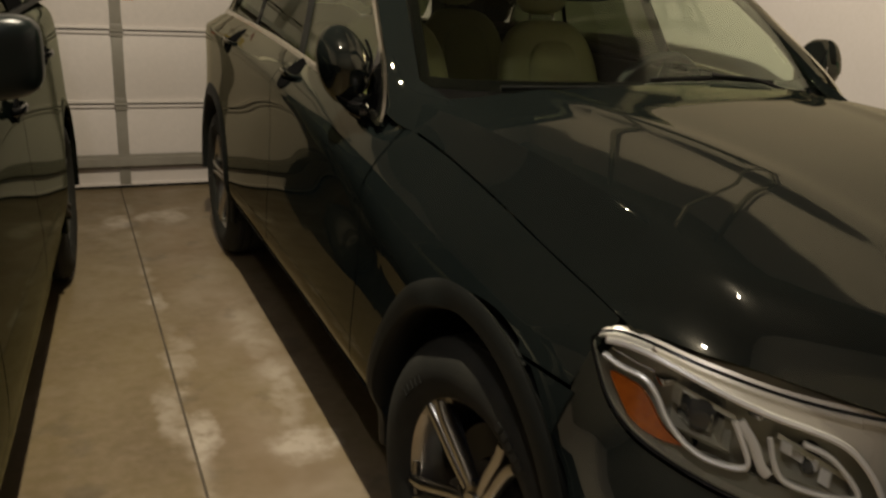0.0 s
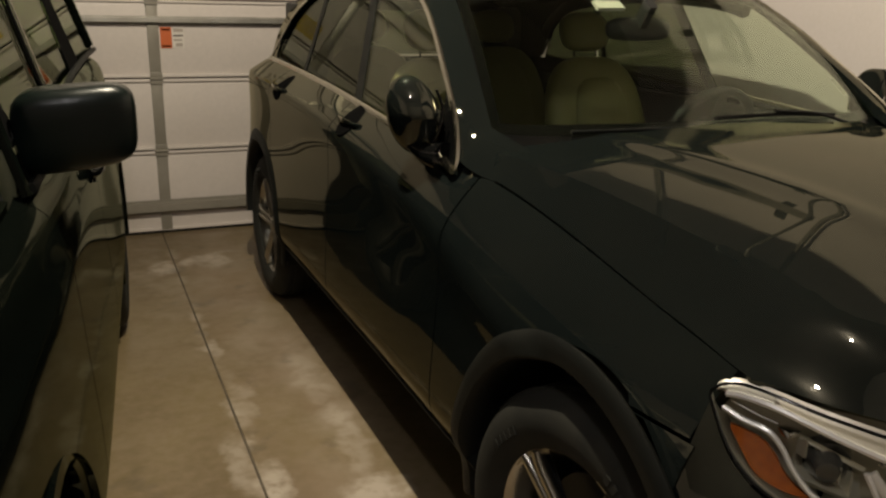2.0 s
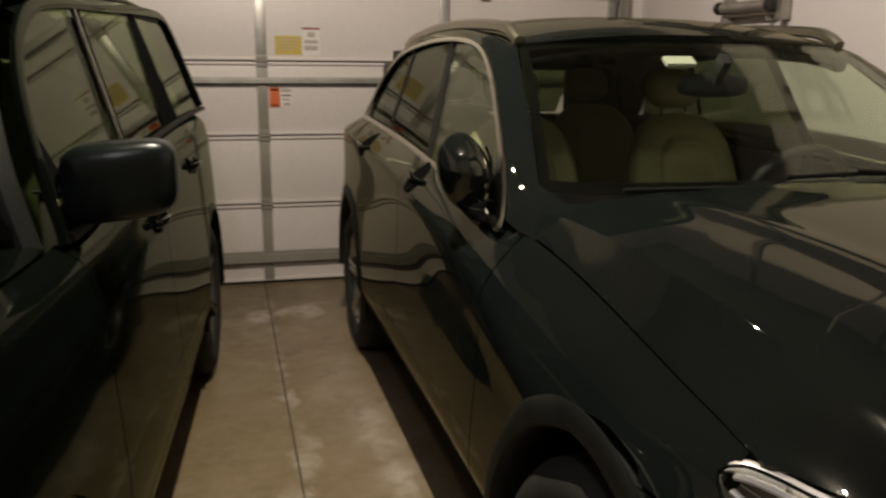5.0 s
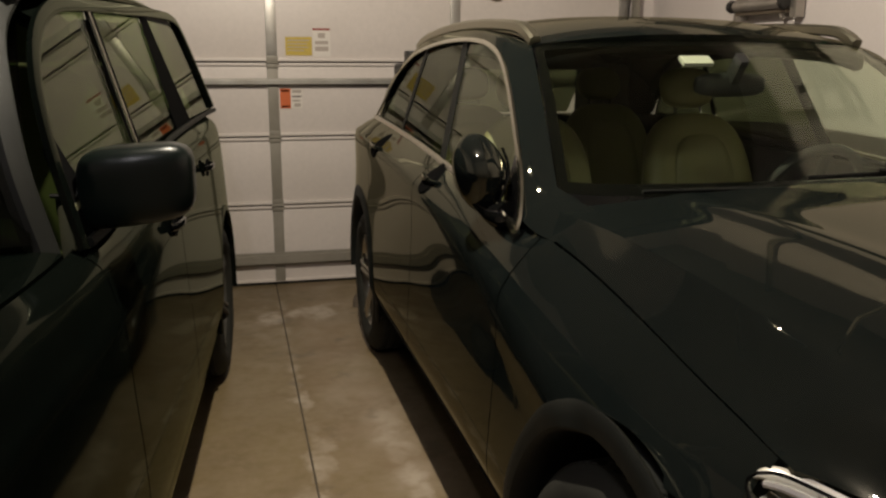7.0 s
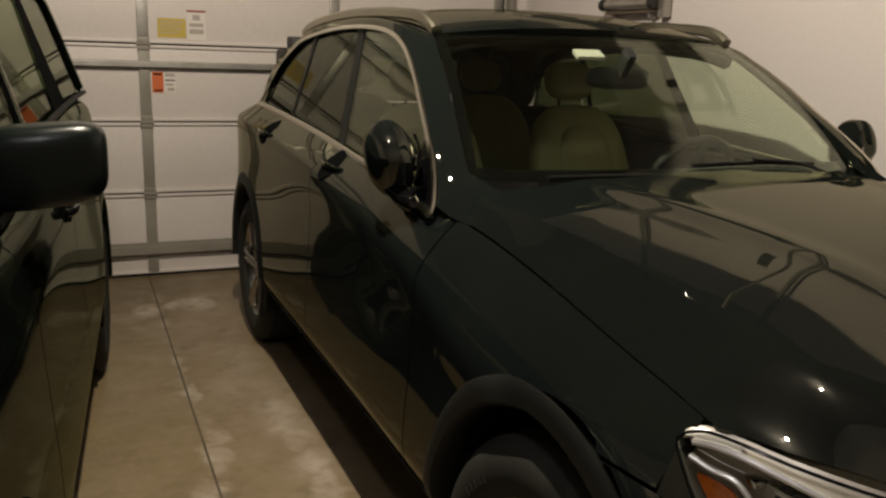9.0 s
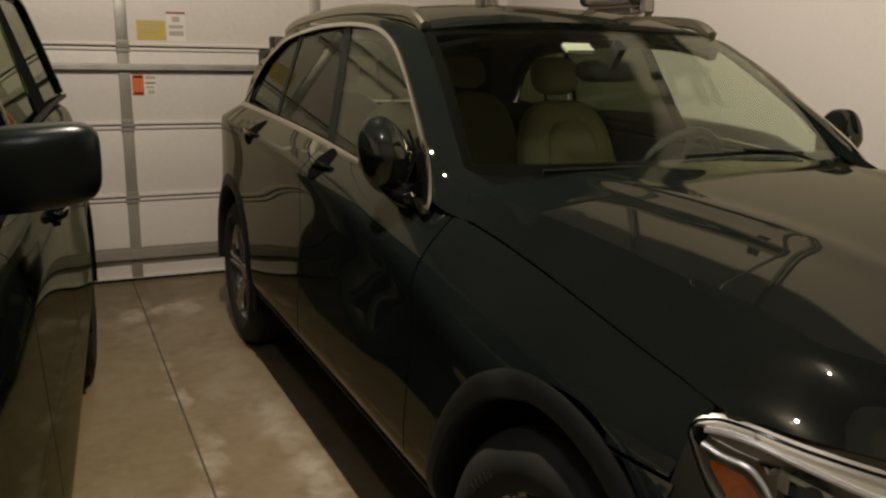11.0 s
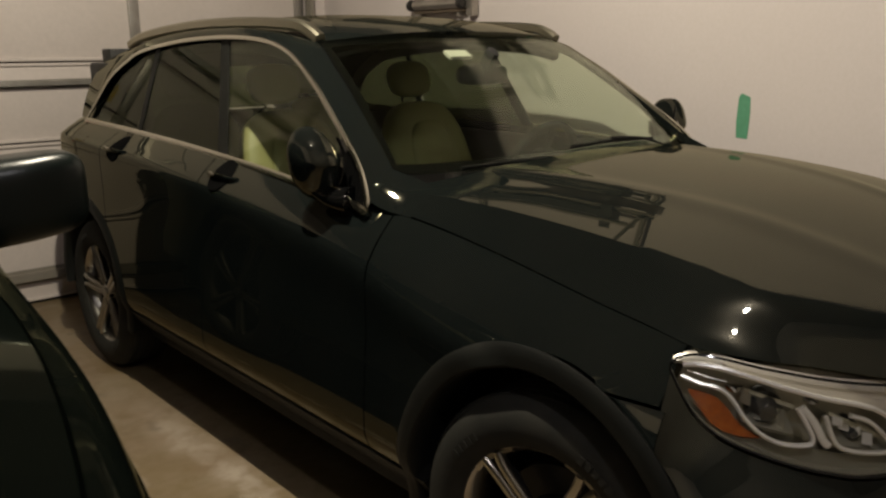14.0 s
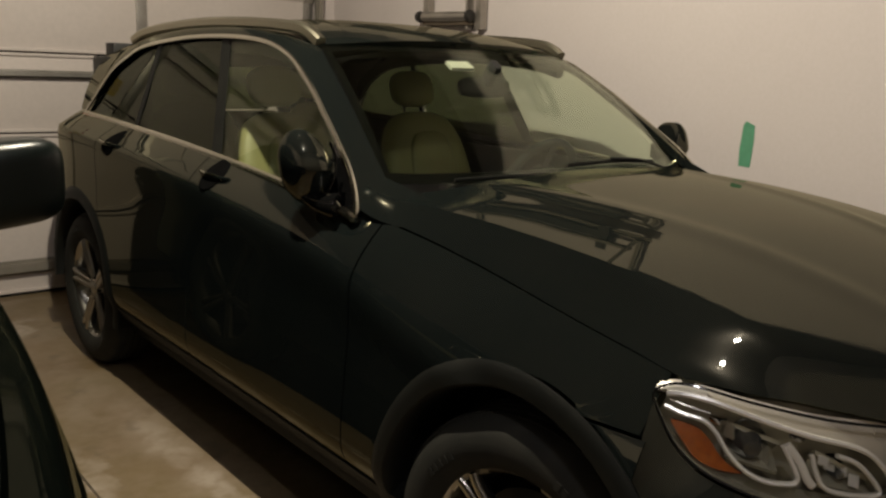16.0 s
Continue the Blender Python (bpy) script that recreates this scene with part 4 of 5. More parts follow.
# headlamps
OUTW = (-0.707, -0.707, 0.1)
for flip in (False, True):
    tidy = mirrored if flip else (lambda b: b)
    hl = new("headlight")
    hl.parent = car
    hl["label"] = "clear headlight with chrome bezels and an amber side marker"
    part("lens", tidy(grid_bm(lamp_sheet(0, 1, lamp_low, lamp_top, 0.0), 0.003, (0, 0.5, 0.8))), LENS, hl, "clear lens")
    part("bowl", tidy(grid_bm(lamp_sheet(0, 1, lamp_low, lamp_top, 0.075), 0.01, (0, 0.5, 0.8))), LAMP_BOWL, hl, "dark chrome lamp bowl")
    part("bezel", tidy(bar(np.array([lamp_at(a, lamp_low(a) + 0.001, -0.002) for a in np.linspace(0, 1, 40)] + [lamp_at(a, lamp_top(a) - 0.001, -0.002) for a in np.linspace(1, 0, 40)]), 0.005, 0.008, OUTW, closed=True)), GLOSS_BLACK, hl, "black lamp edge")
    part("rim_wall", tidy(grid_bm([[lamp_at(a, lamp_low(a) + 0.002, d) for d in (0.004, 0.075)] for a in np.linspace(0.0, 1, 40)], 0.003, (0, 0.5, 0.8))), LAMP_BOWL, hl)
    brow = [[lamp_at(a, lamp_top(a) - 0.004 + (brow_low(a) - lamp_top(a) + 0.004) * v, 0.028 - 0.016 * v) for v in np.linspace(0, 1, 10)] for a in np.linspace(0.02, 0.90, 52)]
    part("brow", tidy(grid_bm(brow, 0.008, (0, 0.5, 0.5))), BROW_DIM, hl, "satin silver brow panel")
    # brighter patch at the brow's corner: a glint put in as colour
    corner = [[lamp_at(a, lamp_top(a) - 0.004 + (brow_low(a) - 0.004 - lamp_top(a) + 0.004) * v, 0.016 - 0.010 * math.sin(math.pi * v)) for v in np.linspace(0, 1, 8)] for a in np.linspace(0.015, 0.20, 20)]
    part("corner_glint", tidy(grid_bm(corner, 0.006, (0, 0.5, 0.5))), BROW, hl, "silver brow corner, coloured brighter for its glint")
    part("brow_edge", tidy(bar(lamp_line([(0.05, 0.886), (0.107, 0.889), (0.202, 0.885), (0.296, 0.874), (0.423, 0.857), (0.582, 0.837), (0.746, 0.820), (0.831, 0.803), (0.895, 0.774), (0.945, 0.738), (0.972, 0.712)], 0.004, 44), 0.010, 0.013, OUTW)), BROW, hl, "bright light guide along the brow")
    part("inner_panel", tidy(grid_bm([[lamp_at(a, z0 + (z1 - z0) * v, 0.02) for v in np.linspace(0, 1, 5)] for a, z0, z1 in zip(np.linspace(0.86, 0.985, 10), np.linspace(0.80, 0.715, 10), np.linspace(0.856, 0.845, 10))], 0.006, (0, 0.5, 0.5))), BROW_DIM, hl, "satin silver inner end of the lamp")
    part("side_marker", tidy(grid_bm(lamp_sheet(0.075, 0.345, amber_low, amber_top, 0.012, 24, 8), 0.01, (0, 0.5, 0.8))), AMBER, hl, "amber side marker")
    part("light_guide", tidy(bar(lamp_line([(0.045, 0.862), (0.11, 0.852), (0.19, 0.845), (0.239, 0.825), (0.28, 0.795), (0.337, 0.767), (0.401, 0.750), (0.465, 0.744), (0.535, 0.745), (0.550, 0.757), (0.524, 0.785), (0.489, 0.815)], 0.006, 44), 0.009, 0.013, OUTW)), BROW, hl, "bright hooked light guide")
    part("light_guide", tidy(bar(lamp_line([(0.505, 0.817), (0.555, 0.787), (0.591, 0.753), (0.615, 0.742)], 0.008, 16), 0.016, 0.012, OUTW)), BROW, hl, "bright slanting light guide")
    part("light_guide", tidy(bar(lamp_line([(0.600, 0.800), (0.621, 0.767), (0.656, 0.740), (0.739, 0.728), (0.84, 0.724), (0.883, 0.729), (0.854, 0.752), (0.783, 0.785), (0.699, 0.800)], 0.008, 40), 0.009, 0.013, OUTW)), BROW, hl, "bright looped light guide")
    part("guide_strand", tidy(bar(lamp_line([(0.07, 0.872), (0.15, 0.862), (0.22, 0.856)], 0.016, 10), 0.004, 0.006, OUTW)), BRIGHT, hl, "fine bright line beside the brow")
    part("reflector", tidy(grid_bm([[lamp_at(0.62 + 0.24 * u, 0.797 - 0.055 * u - (0.055 - 0.035 * u) * v, 0.020 + 0.035 * math.sin(math.pi * v)) for v in np.linspace(0, 1, 10)] for u in np.linspace(0, 1, 16)], 0.008, (0, 0.5, 0.8))), LAMP_BOWL, hl, "hollow chrome reflector")
    part("reflector", tidy(grid_bm([[lamp_at(0.29 + 0.20 * u, 0.835 - 0.030 * u - (0.060 - 0.010 * u) * v, 0.030 + 0.035 * math.sin(math.pi * v)) for v in np.linspace(0, 1, 10)] for u in np.linspace(0, 1, 14)], 0.008, (0, 0.5, 0.8))), LAMP_BOWL, hl, "hollow chrome reflector")
    part("chin", tidy(grid_bm(lamp_sheet(0.10, 0.97, lambda a: lamp_low(a) + 0.002, lambda a: min(lamp_low(a) + 0.034, 0.745), 0.024, 36, 6), 0.008, (0, 0.5, 0.8))), LAMP_FLOOR, hl, "smoky grey floor of the lamp")
    for k in range(5):
        part("reflector_facet", tidy(grid_bm([[lamp_at(0.285 + 0.036 * k + 0.026 * u, 0.838 - 0.010 * k - (0.028 + 0.012 * (k % 3)) * v, 0.036 + 0.012 * ((k * 7) % 3) - 0.014 * u) for v in (0, 0.5, 1)] for u in (0, 0.5, 1)], 0.004, (0, 0.5, 0.8))), LAMP_BOWL, hl, "chrome reflector facet")
    for k in range(4):
        part("reflector_facet", tidy(grid_bm([[lamp_at(0.635 + 0.042 * k + 0.030 * u, 0.795 - 0.011 * k - (0.016 + 0.007 * (k % 2)) * v, 0.020 + 0.010 * ((k * 5) % 3) - 0.014 * u) for v in (0, 0.5, 1)] for u in (0, 0.5, 1)], 0.004, (0, 0.5, 0.8))), BROW, hl, "chrome reflector facet")
    for a, z, r in ((0.385, 0.797, 0.032), (0.73, 0.757, 0.016)):
        c = Vector(lamp_at(a, z, 0.045))
        b = lathe([(0.0, 0.030), (r * 0.55, 0.024), (r * 0.9, 0.008), (r, 0.0), (r * 1.15, -0.004), (r * 1.2, -0.03), (0.0, -0.03)], 24)
        bmesh.ops.transform(b, matrix=Matrix.Translation(c) @ Vector((-0.707, -0.707, -0.05)).to_track_quat("X", "Z").to_matrix().to_4x4(), verts=b.verts)
        part("projector", tidy(b), PROJECTOR, hl, "dark projector lens")
    for a, z in ((0.255, 0.842), (0.56, 0.825)):
        c = Vector(lamp_at(a, z, 0.03))
        part("reflector_fin", tidy(boxed(c - Vector((0.013, 0.013, 0.006)), c + Vector((0.013, 0.013, 0.006)), 0.003)), BRIGHT, hl, "small chrome reflector")


# glasshouse
def side_w(z):
    return 0.83 - 0.3256 * (z - 1.11)


arc = smooth_path([(3.10, 1.188), (3.03, 1.26), (2.90, 1.39), (2.74, 1.465), (2.58, 1.512), (2.19, 1.550), (1.80, 1.558), (1.50, 1.540), (1.31, 1.495), (1.14, 1.410), (1.0, 1.320), (0.81, 1.190), (0.73, 1.105), (0.715, 1.062)], 90)
belt = smooth_path([(3.10, 1.188), (2.38, 1.168), (1.83, 1.147), (1.2, 1.110), (0.80, 1.075), (0.715, 1.062)], 60)
SIDE_N = np.array((-1.0, 0, 0.3256)) / np.linalg.norm((1.0, 0.3256))


def on_side(yz, out=0.0):
    y, z = yz
    return np.array((-side_w(z), y, z)) + SIDE_N * out


both("window_chrome", lambda: bar([on_side(p, 0.006) for p in arc], 0.016, 0.012, SIDE_N), CHROME, car, "satin chrome window arch")
both("belt_chrome", lambda: bar([on_side(p, 0.010) for p in belt], 0.024, 0.016, SIDE_N), CHROME, car, "satin chrome belt strip")


def arc_z(y):
    up = arc[np.argsort(arc[:, 0])]
    return float(np.interp(y, up[:, 0], up[:, 1]))


def belt_z(y):
    up = belt[np.argsort(belt[:, 0])]
    return float(np.interp(y, up[:, 0], up[:, 1]))


both("roof_lining", lambda: bar([on_side((y, arc_z(y) - 0.012), -0.045) for y in np.linspace(1.35, 2.95, 30)], 0.06, 0.05, SIDE_N), HEADLINER, car, "dark lining along the roof edge")


def side_pane(y0b, y1b, y0t, y1t, out=-0.010):
    rows = []
    for u in np.linspace(0, 1, 24):
        row = []
        for v in np.linspace(0, 1, 12):
            y = (y0b + (y1b - y0b) * u) * (1 - v) + (y0t + (y1t - y0t) * u) * v
            lo, hi = belt_z(y) + 0.004, arc_z(y) - 0.004
            row.append(on_side((y, lo + max(hi - lo, 0.001) * v), out))
        rows.append(row)
    return grid_bm(rows, 0.004, (0, 1.5, 1.3))


both("front_window", lambda: side_pane(0.90, 1.615, 0.94, 1.80), GLASS, car, "clear front side window")
both("mirror_sail", lambda: side_pane(0.73, 0.90, 0.75, 0.935, -0.004), GLOSS_BLACK, car, "black corner piece of the window")
both("rear_window", lambda: side_pane(1.688, 2.444, 1.866, 2.424), GLASS_DARK, car, "darkened rear side window")
both("quarter_window", lambda: side_pane(2.474, 3.07, 2.464, 2.98), GLASS_DARK, car, "darkened small quarter window")
both("b_pillar", lambda: side_pane(1.615, 1.690, 1.80, 1.868, -0.006), BLACK_TRIM, car, "gloss black door pillar")
both("c_pillar_trim", lambda: side_pane(2.442, 2.476, 2.422, 2.466, -0.006), BLACK_TRIM, car, "gloss black pillar trim")

# roof skin from the window arch to the middle
roof_mid = curve([(1.18, 1.566), (1.32, 1.604), (1.6, 1.642), (2.0, 1.658), (2.5, 1.645), (3.0, 1.600), (3.40, 1.54)])
roof_arc = curve([(0.715, 1.062), (0.81, 1.190), (1.0, 1.320), (1.14, 1.410), (1.31, 1.495), (1.5, 1.54), (1.80, 1.558), (2.19, 1.55), (2.58, 1.512), (2.74, 1.465), (2.90, 1.39), (3.03, 1.26), (3.10, 1.19), (3.42, 1.185)])
header_y = curve([(0.0, 1.20), (0.3, 1.215), (0.5, 1.25), (0.62, 1.30)])


def roof_grid():
    rows = []
    for u in np.linspace(-1, 1, 41):
        row = []
        for v in np.linspace(0, 1, 44):
            x = 0.61 * u
            y = header_y(abs(x)) * (1 - v) + 3.36 * v
            mid = roof_mid(y)
            edge = roof_mid(y) - 0.062 - 0.02 * max(0, y - 2.2)
            z = mid + (edge - mid) * abs(u) ** 2.6
            row.append((x, y, z))
        rows.append(row)
    return np.array(rows)


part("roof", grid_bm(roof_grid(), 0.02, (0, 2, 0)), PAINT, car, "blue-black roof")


def cant_rail():
    """Painted band between the window arch and the roof, from the windscreen post to the tail."""
    rows = []
    foot_a, foot_b = on_side((0.735, roof_arc(0.735) + 0.006), 0.002), np.array((-0.735, 0.735, 1.170))
    for t in np.linspace(0, 1, 14, endpoint=False):
        y = 0.58 + 0.155 * t
        f = t * t * (3 - 2 * t)
        a = np.array((-wtop(y) - 0.001, y, ztop(y) - 0.001)) * (1 - f) + (foot_a + np.array((0, y - 0.735, -0.05 * (1 - t)))) * f
        b = np.array((-0.69, 0.58, hood_z(0.69, 0.58) - 0.001)) * (1 - t) + foot_b * t
        rows.append([a * (1 - v) + b * v + np.array((-0.6, 0, 0.8)) * (0.007 * t * math.sin(math.pi * v)) for v in np.linspace(0, 1, 10)])
    for y in np.linspace(0.735, 3.36, 70):
        za = roof_arc(y)
        a = on_side((y, za + 0.006), 0.002)
        if y > 1.30:
            b = np.array((-0.612, y, roof_mid(y) - 0.062 - 0.02 * max(0, y - 2.2) - 0.003))
        else:
            t = (y - 0.735) / (1.30 - 0.735)
            b = np.array((-0.735 + 0.123 * t, y + 0.0, 1.170 + 0.372 * t + 0.05 * t * (1 - t)))
        tuck = np.array((max(0, y - 3.0) * 0.16, 0, 0))
        a = a + tuck
        row = []
        for v in np.linspace(0, 1, 10):
            p = a * (1 - v) + b * v
            bulge = (0.007 + 0.015 * min(max((y - 1.2) / 0.5, 0), 1)) * math.sin(math.pi * v)
            row.append(p + np.array((-0.6, 0, 0.8)) * bulge)
        rows.append(row)
    return grid_bm(rows, 0.03, (0, 2, 1.0))


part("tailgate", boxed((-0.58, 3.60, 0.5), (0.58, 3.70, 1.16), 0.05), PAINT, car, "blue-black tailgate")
part("rear_glass", grid_bm([[(x, 3.36 + 0.30 * v + 0.02, 1.48 - 0.31 * v) for v in np.linspace(0, 1, 6)] for x in np.linspace(-0.5, 0.5, 14)], 0.005, (0, 2, 1)), GLASS_DARK, car, "dark rear screen")


def roof_rail():
    pts = [(-0.600, 1.30, 1.545), (-0.604, 1.36, 1.577), (-0.606, 1.46, 1.598), (-0.606, 1.8, 1.615), (-0.606, 2.2, 1.617), (-0.604, 2.6, 1.599), (-0.602, 2.85, 1.575), (-0.600, 2.98, 1.545)]
    return bar(smooth_path(pts, 48), 0.040, 0.042, (0, 0, 1), rounded=8)


both("roof_rail", roof_rail, RAIL, car, "brushed silver roof rail")

# windscreen
ws_low = curve([(0.0, 0.640, 1.150), (0.35, 0.655, 1.150), (0.6, 0.700, 1.150), (0.725, 0.755, 1.155)])
ws_top = curve([(0.0, 1.20, 1.557), (0.3, 1.215, 1.553), (0.5, 1.25, 1.545), (0.61, 1.285, 1.532)])


def windscreen_at(u, v):
    a, b = ws_low(abs(u) * 0.725), ws_top(abs(u) * 0.605)
    x = u * (0.725 * (1 - v) + 0.605 * v)
    return np.array((x, a[0] * (1 - v) + b[0] * v, a[1] * (1 - v) + b[1] * v + 0.055 * v * (1 - v) * 4 * 0.55))


part("windscreen", grid_bm([[windscreen_at(u, v) for v in np.linspace(0, 1, 26)] for u in np.linspace(-1, 1, 40)], 0.005, (0, 1.8, 0.9)), SCREEN_GLASS, car, "clear windscreen")
part("windscreen_band", grid_bm([[windscreen_at(u, v) + np.array((0, 0.012, -0.006)) for v in np.linspace(0.0, 0.055, 4)] for u in np.linspace(-1, 1, 40)], 0.003, (0, 1.8, 0.9)), GLOSS_BLACK, car, "black edge band of the windscreen")
part("header_band", grid_bm([[windscreen_at(u, v) + np.array((0, 0.012, -0.006)) for v in np.linspace(0.955, 1.0, 4)] for u in np.linspace(-1, 1, 40)], 0.003, (0, 1.8, 0.9)), GLOSS_BLACK, car, "black top band of the windscreen")
both("post_band", lambda: grid_bm([[windscreen_at(-u, v) + np.array((0, 0.012, -0.006)) for v in np.linspace(0.0, 1.0, 20)] for u in np.linspace(0.955, 1.0, 4)], 0.003, (0, 1.8, 0.9)), GLOSS_BLACK, car, "black side band of the windscreen")
def hood_end(u):
    ax0 = 0.775 * abs(u)
    y = hood_back(ax0)
    s = max(0.0, 1 - (0.775 - ax0) / hood_roll(y))
    g = s ** hood_bend(y)
    z = hood_z(ax0, y) * (1 - g) + (ztop(y) + 0.002) * g
    return np.array((math.copysign(hood_x(ax0, y), u), y + 0.006, z - 0.012))


part("cowl", grid_bm([[hood_end(u) * (1 - v) + (windscreen_at(u, 0.0) + np.array((0, 0.004, -0.002))) * v for v in np.linspace(0, 1, 6)] for u in np.linspace(-1, 1, 50)], 0.015, (0, 1.0, 0.8)), GLOSS_BLACK, car, "black plastic cowl")


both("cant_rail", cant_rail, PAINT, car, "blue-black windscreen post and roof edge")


def wiper(points, blade):
    w = new("wiper")
    w.parent = car
    part("wiper_arm", bar(smooth_path(points, 16), 0.011, 0.010, (0, -0.5, 0.8)), BLACK_TRIM, w, "black wiper arm")
    part("wiper_blade", bar(smooth_path(blade, 20), 0.009, 0.013, (0, -0.5, 0.8)), BLACK_TRIM, w, "black wiper blade")


def ws_out(u, v, out=0.014):
    return windscreen_at(u, v) + np.array((0, -0.55, 0.83)) * out


wiper([ws_out(0.66, -0.02, 0.015), ws_out(0.50, 0.03, 0.022), ws_out(0.26, 0.055, 0.022)], [ws_out(0.62, 0.03, 0.012), ws_out(0.30, 0.05, 0.012), ws_out(-0.06, 0.045, 0.012)])
wiper([ws_out(0.02, -0.02, 0.02), ws_out(-0.2, 0.0, 0.012), ws_out(-0.4, 0.005, 0.012)], [ws_out(0.05, 0.0, 0.01), ws_out(-0.35, 0.005, 0.01), ws_out(-0.72, 0.0, 0.01)])

# door mirrors
def mirror_shape(p):
    up, low = max(0, p.z / 0.11), max(0, -p.z / 0.11)
    x = p.x * (1 - 0.30 * up**2 - 0.42 * low**1.5) - 0.020 * up + 0.006 * low
    return Vector((x, p.y * (1 - 0.25 * up - 0.30 * low) + 0.22 * abs(p.x) - 0.16 * p.z * (p.x < 0) + 0.03 * up, p.z))


for flip in (False, True):
    tidy = mirrored if flip else (lambda b: b)
    dm = new("door_mirror")
    dm.parent = car
    dm["label"] = "blue-black door mirror on a black foot"
    part("mirror_shell", tidy(blob(bmesh.new(), (-0.888, 0.895, 1.186), (0.150, 0.140, 0.216), 2.7, 36, 24, mirror_shape)), PAINT, dm, "glossy blue-black mirror shell")
    part("mirror_glass", tidy(boxed((-0.925, 0.972, 1.140), (-0.850, 0.978, 1.250), 0.003)), BRIGHT, dm, "mirror glass")
    part("shell_seam", tidy(bar(smooth_path([(-0.850, 0.846, 1.262), (-0.834, 0.840, 1.215), (-0.840, 0.838, 1.165), (-0.858, 0.842, 1.120)], 16), 0.006, 0.010, (0.3, -1, 0))), GLOSS_BLACK, dm, "dark seam round the shell's front")
    for z0, z1 in ((1.178, 1.206), (1.150, 1.163)):
        part("mirror_strip", tidy(bar([(-0.846 - 0.1 * (1.2 - z), 0.832 + 0.03 * (1.2 - z), z) for z in np.linspace(z0, z1, 4)], 0.007, 0.006, (0.3, -1, 0))), BRIGHT, dm, "bright turn-signal strip")
    # wedge-shaped foot from the shell's underside to the foot of the window arch
    rows = []
    for u in np.linspace(0, 1, 14):
        c = np.array((-0.888, 0.925, 1.118)) * (1 - u) + np.array((-0.842, 0.795, 1.082)) * u + np.array((0, 0, -0.012 * math.sin(math.pi * u)))
        wide, high = 0.050 + 0.012 * u, 0.020 + 0.024 * u
        rows.append([c + np.array((0.75 * wide * math.cos(a), 0.35 * wide * math.cos(a), high * math.sin(a))) for a in np.linspace(0, 2 * math.pi, 17)])
    bm = grid_bm(rows)
    for end in (rows[0], rows[-1]):
        bm.faces.new([bm.verts.new(p) for p in end[:-1]])
    bmesh.ops.remove_doubles(bm, verts=bm.verts, dist=1e-5)
    part("mirror_foot", tidy(bm), GLOSS_BLACK, dm, "gloss black mirror foot", angle=60)
    part("foot_edge", tidy(bar(smooth_path([(-0.905, 0.915, 1.128), (-0.882, 0.862, 1.128), (-0.868, 0.805, 1.112), (-0.866, 0.765, 1.092)], 14), 0.004, 0.004, (-0.5, 0, 0.8))), CHROME, dm, "bright upper edge of the foot")


# door handles: bow over a round recess
def handle(door, y, z):
    def skin(yy, zz, out):
        sec = section(yy)
        q = flank_point(sec, zz)
        i = min(int(q), len(sec) - 2)
        return (-(sec[i] + (sec[i + 1] - sec[i]) * (q - i))[0] - out, yy, zz)

    rows = [[skin(y + 1.2 * r * math.cos(a), z + r * math.sin(a), out) for a in np.linspace(0, 2 * math.pi, 29)] for r, out in ((0.0, 0.006), (0.026, 0.0065), (0.047, 0.0065), (0.052, 0.002))]
    part("handle_recess", grid_bm(rows, 0.006, (0, y, z)), MATTE_BLACK, door, "dark round handle recess")
    x = skin(y, z, 0)[0]
    part("handle", bar(smooth_path([(x + 0.004, y - 0.105, z - 0.004), (x - 0.010, y - 0.085, z - 0.002), (x - 0.022, y - 0.02, z), (x - 0.022, y + 0.04, z + 0.001), (x - 0.010, y + 0.085, z + 0.002), (x + 0.004, y + 0.105, z)], 22), 0.015, 0.010, (-1, 0, 0), rounded=8), PAINT, door, "blue-black bow handle", angle=60)
    part("handle_chrome", bar(smooth_path([(x - 0.020, y - 0.055, z + 0.006), (x - 0.028, y, z + 0.008), (x - 0.022, y + 0.055, z + 0.010)], 14), 0.008, 0.006, (-1, 0, 0)), CHROME, door, "thin chrome handle strip")


handle(door_f[0], 1.525, 1.085)
handle(door_r[0], 2.455, 1.104)

first = wheel(car, "five-twin-spoke silver alloy wheel with a black tyre")
first.matrix_basis = pose(-0.783, 0.020, WHEEL_R, 40, 0, 188)
for x, y, turn in ((-0.798, AXLE_R, 180), (0.783, 0.020, 0), (0.79, AXLE_R, 0)):
    copy_thing(first, pose(x, y, WHEEL_R, 12, 0, turn))


